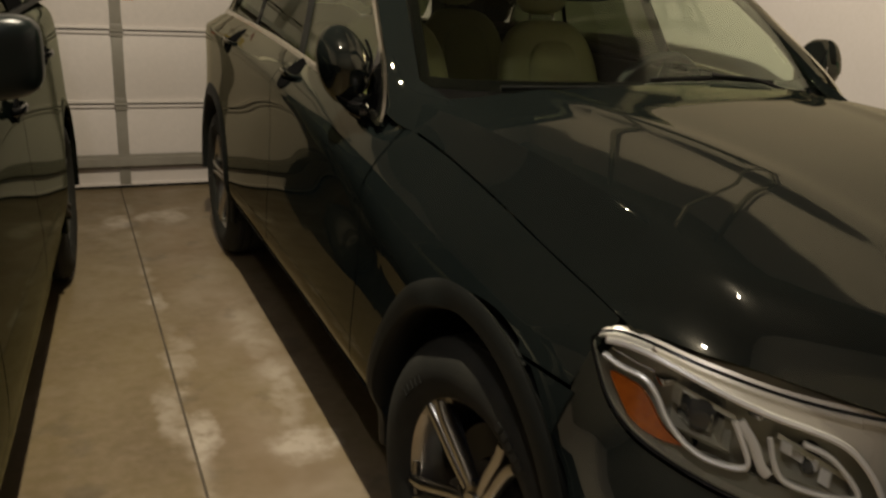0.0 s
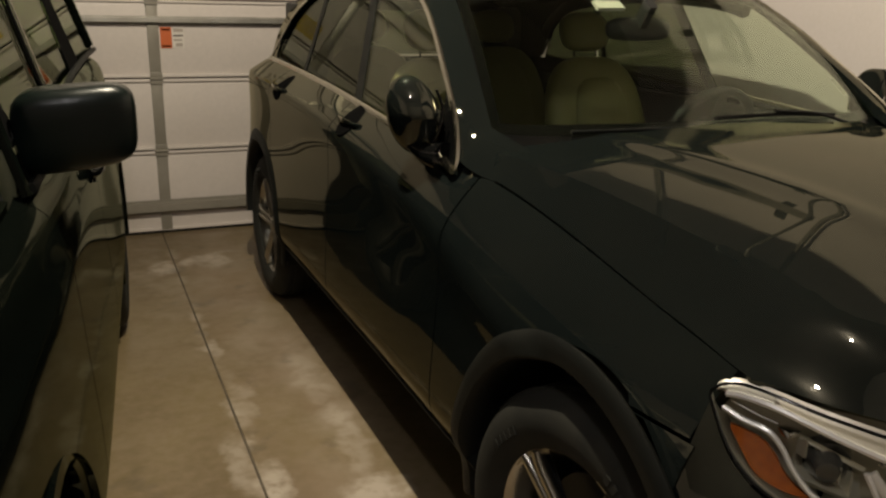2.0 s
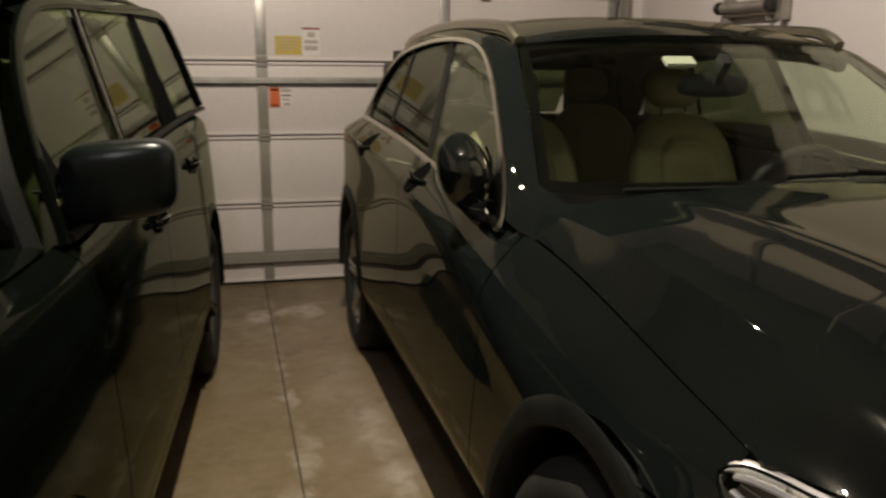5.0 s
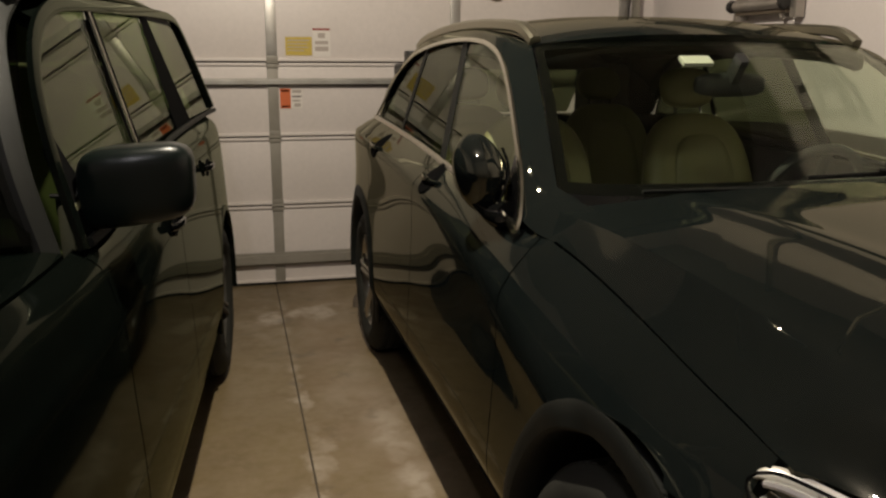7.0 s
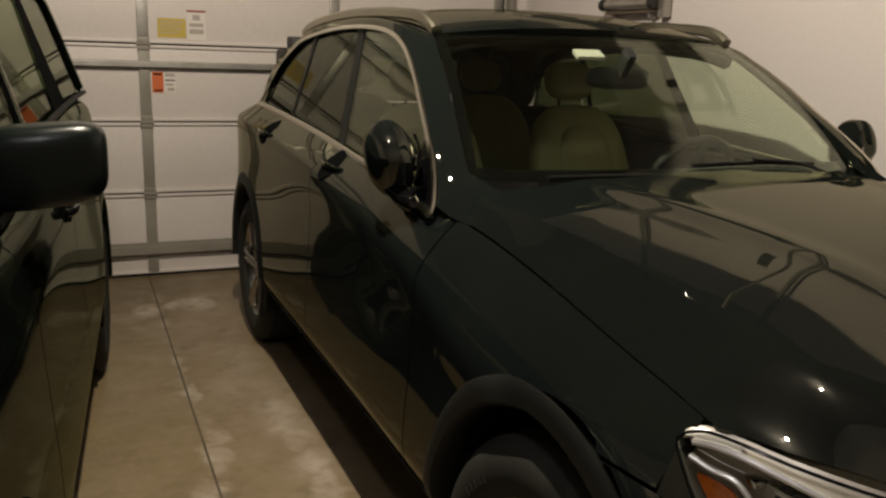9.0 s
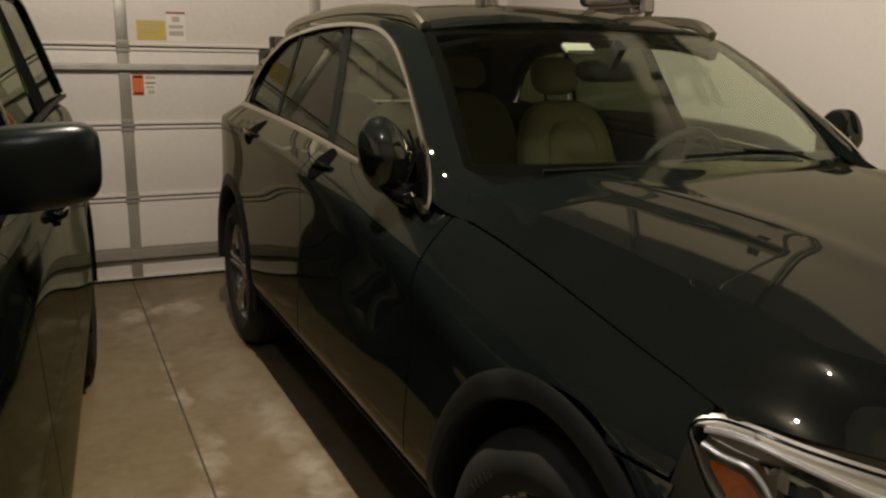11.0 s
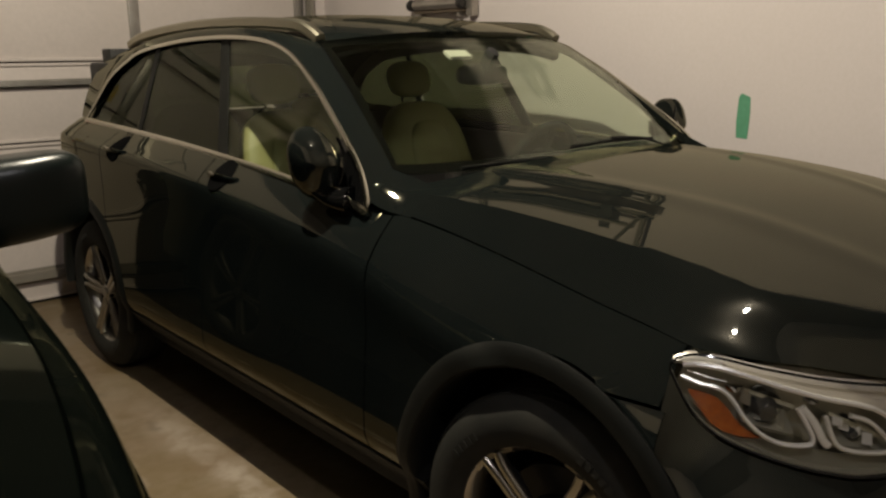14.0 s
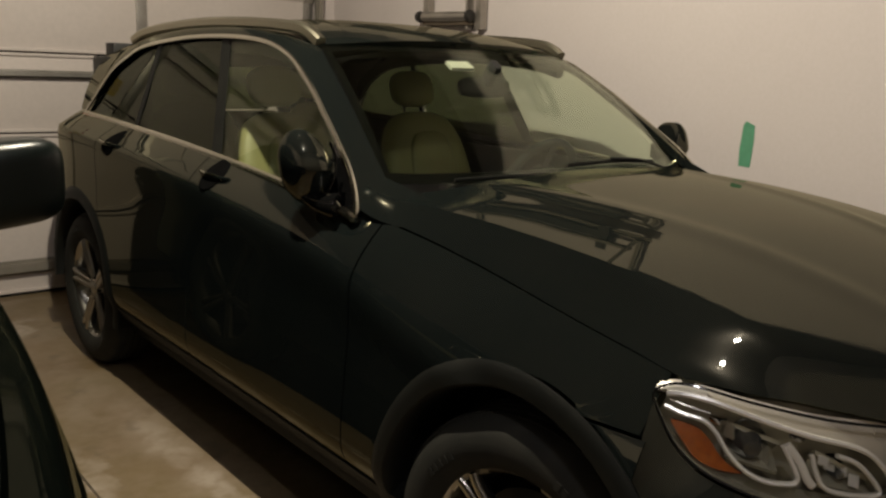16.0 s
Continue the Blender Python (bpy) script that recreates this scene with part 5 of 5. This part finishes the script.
# cabin
def seat(x, y, back_tilt, label):
    s = new("car_seat")
    s.parent = car
    s["label"] = label
    part("cushion", blob(bmesh.new(), (x, y - 0.02, 0.66), (0.52, 0.56, 0.2), 4), LEATHER, s)
    bm = blob(bmesh.new(), (0, 0, 0.33), (0.50, 0.15, 0.68), 3.4, 28, 18, lambda p: Vector((p.x * (1.0 - 0.12 * max(0, p.z) / 0.34), p.y - 0.25 * p.x * p.x, p.z)))
    bmesh.ops.transform(bm, matrix=pose(x, y + 0.25, 0.63, -back_tilt, 0, 0), verts=bm.verts)
    part("backrest", bm, LEATHER, s, "beige leather backrest")
    bm = blob(bmesh.new(), (0, -0.075, 0.30), (0.27, 0.05, 0.52), 3.4)
    bmesh.ops.transform(bm, matrix=pose(x, y + 0.25, 0.63, -back_tilt, 0, 0), verts=bm.verts)
    part("back_insert", bm, LEATHER, s)
    bm = blob(bmesh.new(), (0, -0.01, 0.785), (0.24, 0.10, 0.17), 3.0)
    bmesh.ops.transform(bm, matrix=pose(x, y + 0.25, 0.63, -back_tilt, 0, 0), verts=bm.verts)
    part("headrest", bm, LEATHER, s, "beige leather headrest")
    for k in (-0.06, 0.06):
        bm = lathe([(0.0, -0.07), (0.007, -0.07), (0.007, 0.07), (0.0, 0.07)], 10)
        bmesh.ops.transform(bm, matrix=pose(x, y + 0.25, 0.63, -back_tilt, 0, 0) @ pose(k, 0, 0.68, 0, 90, 0), verts=bm.verts)
        part("headrest_post", bm, BRIGHT, s)


for x in (-0.37, 0.37):
    seat(x, 1.52, 20, "beige leather front seat")
for x in (-0.37, 0.37):
    seat(x, 2.40, 22, "beige leather rear seat")
part("dashboard", blob(bmesh.new(), (0, 0.90, 0.95), (1.46, 0.52, 0.30), 4.5), CABIN, car, "dark dashboard top")
part("dash_front", blob(bmesh.new(), (0, 1.10, 0.84), (1.40, 0.20, 0.26), 4.5), LEATHER, car, "beige dashboard lower part")
part("console", boxed((-0.13, 1.0, 0.35), (0.13, 1.9, 0.72), 0.04), CABIN, car, "dark centre console")
part("cabin_floor", boxed((-0.74, 0.6, 0.32), (0.74, 3.4, 0.40), 0.01), CABIN, car)
both("door_card", lambda: boxed((-0.83, 0.80, 0.45), (-0.79, 2.5, 1.10), 0.02), CABIN, car, "dark door lining")
part("hatch_lining", boxed((-0.60, 3.28, 1.43), (0.60, 3.40, 1.53), 0.01), CABIN, car, "dark lining over the rear screen")
both("hatch_pillar", lambda: boxed((-0.64, 3.10, 1.05), (-0.47, 3.50, 1.46), 0.02), CABIN, car, "dark lining of the rear pillar")
part("headliner", grid_bm([[(x, y, 1.52 + 0.04 * math.sin(math.pi * (y - 1.25) / 2.1) - 0.05 * abs(x / 0.6) ** 3) for y in np.linspace(1.27, 3.02, 16)] for x in np.linspace(-0.58, 0.58, 13)], 0.015, (0, 2, 9)), HEADLINER, car, "dark headliner")
sw = new("steering_wheel")
sw.parent = car
sw.matrix_basis = pose(0.37, 1.17, 1.04, -65, 0, 0)
ring = [(0.185 * math.cos(a), 0.185 * math.sin(a), 0) for a in np.linspace(0, 2 * math.pi, 40, endpoint=False)]
part("wheel_rim", bar(ring, 0.03, 0.034, (0, 0, 1), closed=True, rounded=8), CABIN, sw, "dark steering wheel rim")
part("wheel_boss", blob(bmesh.new(), (0, -0.01, 0), (0.15, 0.13, 0.05), 3), CABIN, sw)
for p in ((0.18, 0, 0), (-0.18, 0, 0), (0, -0.18, 0)):
    part("wheel_spoke", bar([(0, 0, 0), p], 0.04, 0.015, (0, 0, 1)), CABIN, sw)
rm = new("inner_mirror")
rm.parent = car
part("mirror_body", blob(bmesh.new(), (0.0, 1.13, 1.415), (0.25, 0.05, 0.075), 3.5), CABIN, rm, "dark inner mirror")
part("mirror_stem", bar([(0.0, 1.12, 1.43), (0.0, 1.09, 1.475), (0, 1.07, 1.50)], 0.05, 0.04, (1, 0, 0)), CABIN, rm)

# toll tag behind the windscreen
def tag_point(u, v):
    return windscreen_at(u, v) + np.array((0, 0.012, -0.010))


part("toll_tag", grid_bm([[tag_point(u, v) for v in np.linspace(0.795, 0.865, 4)] for u in np.linspace(-0.285, -0.125, 8)], 0.012, (0, 2, 0.5)), PAPER, car, "white toll tag stuck behind the windscreen")
part("service_sticker", grid_bm([[tag_point(u, v) for v in np.linspace(0.16, 0.26, 4)] for u in np.linspace(0.90, 0.945, 4)], 0.002, (0, 2, 0.5)), PAPER, car, "small white windscreen sticker")

# ---- the dark green sport-utility car beside it ----
suv = thing("sport_utility_car", "dark green boxy sport-utility car with square mirrors, parked askew", "car", pose(-2.784, -0.076, 0, 0, 0, -4.4))
L_AXLE, L_ARCH_R = 2.84, 0.405
lw = curve([(-0.62, 0.80), (-0.45, 0.875), (-0.2, 0.928), (0.1, 0.955), (0.5, 0.968), (1.0, 0.972), (2.4, 0.972), (2.9, 0.962), (3.3, 0.94), (3.75, 0.84)])
lz = curve([(-0.62, 1.05), (-0.3, 1.085), (0.2, 1.115), (0.55, 1.112), (0.8, 1.112), (1.13, 1.13), (1.65, 1.175), (2.13, 1.20), (3.0, 1.207), (3.75, 1.20)])
lin = curve([(-0.62, 0.10), (0.2, 0.095), (0.55, 0.10), (0.8, 0.115), (3.0, 0.115), (3.75, 0.10)])


@functools.lru_cache(maxsize=None)
def suv_section_at(k):
    y = k / 100
    w, t, v = lw(y), lz(y), lw(y) - lin(y)
    return smooth_path([(w - 0.14, 0.30), (w - 0.03, 0.36), (w + 0.006, 0.46), (w + 0.010, 0.60), (w - 0.002, 0.80), (w - 0.012, 0.96), (w - 0.024, t - 0.11), (w - 0.048, t - 0.035), (v, t)], 64)


def suv_panel(yl, yr, zlo, ny, nz):
    rows = []
    for u in np.linspace(0, 1, ny):
        row = []
        for v in np.linspace(0, 1, nz):
            y = yl(0.9) + (yr(0.9) - yl(0.9)) * u
            for _ in range(2):
                k = math.floor(y * 100)
                sec = suv_section_at(k) * (k + 1 - y * 100) + suv_section_at(k + 1) * (y * 100 - k)
                a = flank_point(sec, zlo(y))
                s = a + (len(sec) - 1 - a) * v
                i = min(int(s), len(sec) - 2)
                x, z = sec[i] + (sec[i + 1] - sec[i]) * (s - i)
                y = yl(z) + (yr(z) - yl(z)) * u
            row.append((x, y, z))
        rows.append(row)
    return rows


L_IN = (0, 1.4, 0.8)


def suv_arch(y, yc):
    return 0.40 + math.sqrt(max(L_ARCH_R**2 - (y - yc) ** 2, 0)) if abs(y - yc) < L_ARCH_R else 0


LF = 0.08
low = lambda y: 0.43
both("wing", lambda: grid_bm(suv_panel(lambda z: -0.60, lambda z: 0.63, lambda y: max(suv_arch(y, LF), 0.43 if y > LF else 0.5), 70, 34), 0.03, L_IN), PAINT_GREEN, suv, "dark green front wing")
l_front = both("front_door", lambda: grid_bm(suv_panel(lambda z: 0.637, lambda z: 1.50, low, 30, 34), 0.04, L_IN), PAINT_GREEN, suv, "dark green front door")
l_edge = lambda z: min(2.50, L_AXLE - (math.sqrt(max(0.425**2 - (z - 0.40) ** 2, 0)) if z < 0.80 else 0)) if z < 0.80 else 2.50
l_rear = both("rear_door", lambda: grid_bm(suv_panel(lambda z: 1.507, l_edge, low, 36, 34), 0.04, L_IN), PAINT_GREEN, suv, "dark green rear door")
both("quarter_panel", lambda: grid_bm(suv_panel(lambda z: l_edge(max(z, 0.7)) + 0.007, lambda z: 3.74, lambda y: max(suv_arch(y, L_AXLE), 0.43), 60, 34), 0.03, L_IN), PAINT_GREEN, suv, "dark green rear quarter panel")
both("sill", lambda: grid_bm([[(lw(y) - d, y, z) for d, z in ((0.14, 0.285), (0.045, 0.29), (0.02, 0.33), (0.012, 0.40), (0.02, 0.425))] for y in np.linspace(0.46, 2.44, 24)], 0.03, L_IN), PAINT_GREEN, suv, "dark green sill")


def suv_lip(yc):
    return grid_bm([[(lw(yc) + d, yc + r * math.sin(a), 0.40 + r * math.cos(a)) for r, d in ((0.385, -0.05), (0.388, 0.0), (0.396, 0.008), (0.414, 0.004), (0.42, -0.004))] for a in np.linspace(-1.75, 1.75, 40)], 0.01, (0, yc, 0.4))


both("arch_lip", lambda: suv_lip(LF), PAINT_GREEN, suv, "dark green wheel arch lip")
both("arch_lip", lambda: suv_lip(L_AXLE), PAINT_GREEN, suv, "dark green wheel arch lip")


def suv_liner(yc):
    rows = [[(x, yc + 0.39 * math.sin(a), 0.40 + 0.39 * math.cos(a)) for x in np.linspace(0.5, 0.93, 5)] for a in np.linspace(-1.8, 1.8, 28)]
    return box(grid_bm(rows, 0.01, (0.6, yc, 2.0)), (0.48, yc - 0.39, 0.3), (0.5, yc + 0.39, 0.80))


both("arch_liner", lambda: suv_liner(LF), BLACK_TRIM, suv, "black wheel arch liner")
both("arch_liner", lambda: suv_liner(L_AXLE), BLACK_TRIM, suv, "black wheel arch liner")
part("underbody", boxed((-0.82, -0.55, 0.24), (0.82, 3.6, 0.34), 0.03), BLACK_TRIM, suv, "black underbody")
part("engine_bay", boxed((-0.47, -0.5, 0.34), (0.47, 0.6, 0.95), 0.05), BLACK_TRIM, suv)


def suv_hood():
    rows = []
    for u in np.linspace(-1, 1, 45):
        row = []
        for y in np.linspace(-0.66, 0.60, 30):
            w = lw(y) - lin(y) - 0.006
            a = abs(u)
            z = lz(y) + 0.004 + 0.035 * (1 - a**4) - 0.008 * math.exp(-(((a - 0.86) / 0.05) ** 2))
            z -= 0.10 * max(0, (-0.50 - y) / 0.16) ** 2
            row.append((u * w, y, z))
        rows.append(row)
    return grid_bm(rows, 0.02, (0, 0, 0))


part("hood", suv_hood(), PAINT_GREEN, suv, "dark green clamshell hood")


def suv_nose():
    rows = []
    for a in np.linspace(-1, 1, 41):
        x = 0.90 * a
        y = -0.78 + 0.26 * abs(a) ** 3.2
        rows.append([(x * k, y + d, z) for z, d, k in ((0.30, 0.08, 0.96), (0.38, 0.01, 1.0), (0.52, -0.01, 1.0), (0.66, 0.02, 1.0), (0.80, 0.06, 0.985), (0.93, 0.09, 0.965), (1.00, 0.12, 0.94))])
    return grid_bm(rows, 0.03, (0, 0.5, 0.6))


part("bumper", suv_nose(), PAINT_GREEN, suv, "dark green front bumper")


def lside(yz, out=0.0):
    y, z = yz
    return np.array((0.845 - 0.30 * (z - 1.24), y, z)) + np.array((0.958, 0, 0.287)) * out


suv_arc = smooth_path([(0.655, 1.11), (0.69, 1.267), (0.774, 1.423), (0.914, 1.534), (1.109, 1.601), (1.354, 1.627), (2.135, 1.654), (2.916, 1.674), (3.33, 1.668), (3.50, 1.59), (3.68, 1.23)], 70)
suv_front = curve([(1.11, 0.66), (1.267, 0.695), (1.423, 0.78), (1.534, 0.92), (1.60, 1.11), (1.63, 1.35)])
suv_top = curve([(0.5, 1.613), (1.354, 1.621), (2.135, 1.649), (2.916, 1.669), (3.6, 1.667)])


def suv_pane(front, back, out=-0.008):
    """A pane between two edges front(z), back(z), from the belt to the roof."""
    rows = []
    for u in np.linspace(0, 1, 12):
        row = []
        for v in np.linspace(0, 1, 16):
            y = 1.0
            for _ in range(3):
                zb = lz(y) + 0.008
                z = zb + (suv_top(y) - zb) * v
                y = front(z) * (1 - u) + back(z) * u
            row.append(lside((y, z), out))
        rows.append(row)
    return grid_bm(rows, 0.004, (0, 1.5, 1.3))


def slant(y0, y1):
    """An edge leaning from y0 at the belt to y1 under the roof."""
    return lambda z: y0 + (y1 - y0) * (z - 1.25) / 0.40


GLASS_SUV = pane_material("suv_glass", (0.46, 0.54, 0.36), 0.01, 0.46, 0.045)
both("front_window", lambda: suv_pane(lambda z: suv_front(z) + 0.01, slant(1.477, 1.527)), GLASS_SUV, suv, "darkened front side window")
both("rear_window", lambda: suv_pane(slant(1.577, 1.627), slant(2.336, 2.425)), GLASS_SUV, suv, "darkened rear side window")
both("quarter_window", lambda: suv_pane(slant(2.737, 2.581), slant(3.66, 3.47)), GLASS_SUV, suv, "darkened quarter window")
both("b_pillar", lambda: suv_pane(slant(1.477, 1.527), slant(1.577, 1.627), -0.002), MATTE_BLACK, suv, "black door pillar")
both("pillar_strip", lambda: bar([lside((1.479 + 0.048 * v, 1.20 + 0.45 * v), 0.006) for v in np.linspace(0, 1, 10)], 0.014, 0.010, (0.958, 0, 0.287)), CHROME, suv, "bright strip on the door pillar")
both("c_pillar", lambda: suv_pane(slant(2.336, 2.425), slant(2.737, 2.581), -0.002), MATTE_BLACK, suv, "black pillar between the windows")
both("belt_trim", lambda: bar([lside((y, lz(y) + 0.006), 0.012) for y in np.linspace(0.68, 3.66, 20)], 0.022, 0.018, (0.958, 0, 0.287)), BLACK_TRIM, suv, "black belt trim")
both("window_frame", lambda: bar([lside(p, 0.004) for p in suv_arc], 0.040, 0.02, (0.958, 0, 0.287)), PAINT_GREEN, suv, "dark green window frame")


def suv_roof():
    rows = []
    for u in np.linspace(-1, 1, 33):
        row = []
        for y in np.linspace(1.05, 3.52, 34):
            z = 1.80 - 0.05 * ((y - 2.4) / 1.2) ** 2 - 0.105 * abs(u) ** 4 - 0.05 * max(0, (2.0 - y) / 0.95) ** 2
            row.append((0.722 * u, y, z))
        rows.append(row)
    return grid_bm(rows, 0.03, (0, 2, 0))


part("roof", suv_roof(), PAINT_GREEN, suv, "dark green roof")
# Black instead of the body's green: a dark reflection is put into the colour.
both("a_post", lambda: bar(smooth_path([(0.822, 0.62, 1.10), (0.772, 0.65, 1.267), (0.727, 0.735, 1.43), (0.688, 0.865, 1.55), (0.665, 1.07, 1.64)], 16), 0.06, 0.05, (0.6, -0.4, 0.6), rounded=10), BLACK_TRIM, suv, "windscreen post, blackened for its dark reflection")
both("d_post", lambda: grid_bm([[lside((3.65 + 0.09 * u - 0.19 * v, 1.20 + 0.47 * v), 0.0) - np.array((0.10 * u * u, 0, 0)) for v in np.linspace(0, 1, 8)] for u in np.linspace(0, 1, 6)], 0.03, (0, 2, 1.3)), PAINT_GREEN, suv, "dark green rear post")
part("windscreen", grid_bm([[(x * (0.81 - 0.13 * v), 0.58 - 0.14 * (1 - x * x) + 0.50 * v, 1.14 + 0.52 * v + 0.03 * math.sin(math.pi * v)) for v in np.linspace(0, 1, 12)] for x in np.linspace(-1, 1, 20)], 0.005, (0, 2, 1)), pane_material("suv_windscreen", (0.26, 0.31, 0.22), 0.01, 0.25, 0.02), suv, "darkened windscreen")
part("cowl", grid_bm([[(x * 0.80, 0.28 + 0.12 * x * x + 0.22 * v, 1.105 + 0.02 * v) for v in np.linspace(0, 1, 4)] for x in np.linspace(-1, 1, 20)], 0.02, (0, 1, 0.5)), BLACK_TRIM, suv, "black cowl")
part("rear_glass", grid_bm([[(0.70 * x, 3.50 + 0.20 * (1 - v), 1.20 + 0.46 * v) for v in np.linspace(0, 1, 6)] for x in np.linspace(-1, 1, 12)], 0.005, (0, 2, 1)), GLASS_SUV, suv, "rear screen")
part("tailgate", boxed((-0.82, 3.62, 0.45), (0.82, 3.75, 1.22), 0.06), PAINT_GREEN, suv, "dark green tailgate")

# square mirrors on short arms
for flip in (True, False):
    tidy = mirrored if flip else (lambda b: b)
    dm = new("door_mirror")
    dm.parent = suv
    dm["label"] = "square dark green mirror on a short black arm"

    def square(p):
        return Vector((p.x, p.y * (1.0 - 0.25 * max(0, p.x) / 0.115) , p.z * (1.0 - 0.06 * (p.x + 0.115) / 0.23) + 0.010 * p.x / 0.115))

    part("mirror_shell", tidy(blob(bmesh.new(), (0.976, 0.80, 1.224), (0.238, 0.17, 0.176), 4.6, 36, 22, square)), material("satin_green", (0.0036, 0.0066, 0.0055), 0.30, coat=0.0, spec=0.3, bump=0.12, bump_scale=500), dm, "satin dark green shell")
    part("mirror_glass", tidy(boxed((0.889, 0.872, 1.150), (1.076, 0.879, 1.292), 0.003)), BRIGHT, dm, "mirror glass")
    part("mirror_arm", tidy(blob(bmesh.new(), (0.875, 0.78, 1.185), (0.13, 0.09, 0.085), 3.6)), BLACK_TRIM, dm, "black mirror arm")
    part("arm_strip", tidy(bar([(0.812, 0.728, 1.212), (0.866, 0.724, 1.210)], 0.010, 0.010, (0, -1, 0))), BRIGHT, dm, "bright strip on the arm")
    part("mirror_base", tidy(grid_bm([[lside((0.665 + 0.20 * u * (1 - v) + 0.055 * v, 1.12 + 0.24 * v), 0.008) for v in np.linspace(0, 1, 6)] for u in np.linspace(0, 1, 6)], 0.02, (0, 1, 1.2))), MATTE_BLACK, dm, "black corner plate")


def suv_handle(door, y, z):
    x = lw(y) - 0.008
    rows = [[(x - 0.002 + 0.003, y + 1.3 * r * math.cos(a), z + r * math.sin(a)) for a in np.linspace(0, 2 * math.pi, 21)] for r in (0.0, 0.018, 0.03, 0.034)]
    part("handle_recess", grid_bm(rows, 0.006, (0, y, z)), MATTE_BLACK, door, "dark handle recess")
    part("handle", bar(smooth_path([(x - 0.004, y - 0.075, z + 0.004), (x + 0.012, y - 0.055, z + 0.006), (x + 0.020, y, z + 0.008), (x + 0.012, y + 0.055, z + 0.006), (x - 0.004, y + 0.075, z + 0.004)], 18), 0.022, 0.014, (1, 0, 0), rounded=8), GLOSS_BLACK, door, "black bow handle", angle=60)


suv_handle(l_front[0], 1.37, 1.02)
suv_handle(l_rear[0], 2.27, 1.07)

# Darkened colour, so these wheels hardly show in the other car's door reflection.
ALLOY_DULL = material("dulled_grey_alloy", (0.10, 0.095, 0.085), 0.5, 0.5, blotch=(14, (0.06, 0.055, 0.05), 0.6))
for x, y, turn in ((-0.83, LF, 180), (-0.83, L_AXLE, 180), (0.83, LF, 0), (0.83, L_AXLE, 0)):
    w = copy_thing(first, pose(x, y, WHEEL_R, 25, 0, turn))
    w.parent = suv
    for piece in w.children_recursive:
        if piece.type == "MESH" and piece.data.materials[0] == ALLOY:
            piece.material_slots[0].link = "OBJECT"
            piece.material_slots[0].material = ALLOY_DULL

# its cabin
GREEN_LEATHER = material("tan_cloth", (0.10, 0.10, 0.05), 0.6, blotch=(5, (0.075, 0.075, 0.04), 0.6), bump=0.25, bump_scale=250)
for x in (-0.42, 0.42):
    for y in (1.58, 2.45):
        s = new("car_seat")
        s.parent = suv
        s["label"] = "tan car seat"
        part("cushion", blob(bmesh.new(), (x, y - 0.02, 0.80), (0.54, 0.56, 0.2), 4), GREEN_LEATHER, s)
        b = blob(bmesh.new(), (0, 0, 0.33), (0.52, 0.16, 0.66), 3.4)
        bmesh.ops.transform(b, matrix=pose(x, y + 0.25, 0.82, -16, 0, 0), verts=b.verts)
        part("backrest", b, GREEN_LEATHER, s)
        b = blob(bmesh.new(), (0, 0, 0.77), (0.27, 0.11, 0.18), 3.0)
        bmesh.ops.transform(b, matrix=pose(x, y + 0.25, 0.82, -16, 0, 0), verts=b.verts)
        part("headrest", b, GREEN_LEATHER, s)
part("dashboard", blob(bmesh.new(), (0, 0.74, 1.04), (1.56, 0.46, 0.26), 4.5), CABIN, suv, "dark dashboard")
part("cabin_floor", boxed((-0.80, 0.5, 0.38), (0.80, 3.5, 0.46), 0.01), CABIN, suv)
both("door_card", lambda: boxed((0.84, 0.66, 0.55), (0.87, 2.4, 1.20), 0.01), GREEN_LEATHER, suv, "tan door lining")
part("headliner", grid_bm([[(0.72 * u, y, 1.70 - 0.06 * abs(u) ** 3) for y in np.linspace(0.95, 3.2, 10)] for u in np.linspace(-1, 1, 9)], 0.015, (0, 2, 9)), HEADLINER, suv, "dark headliner")
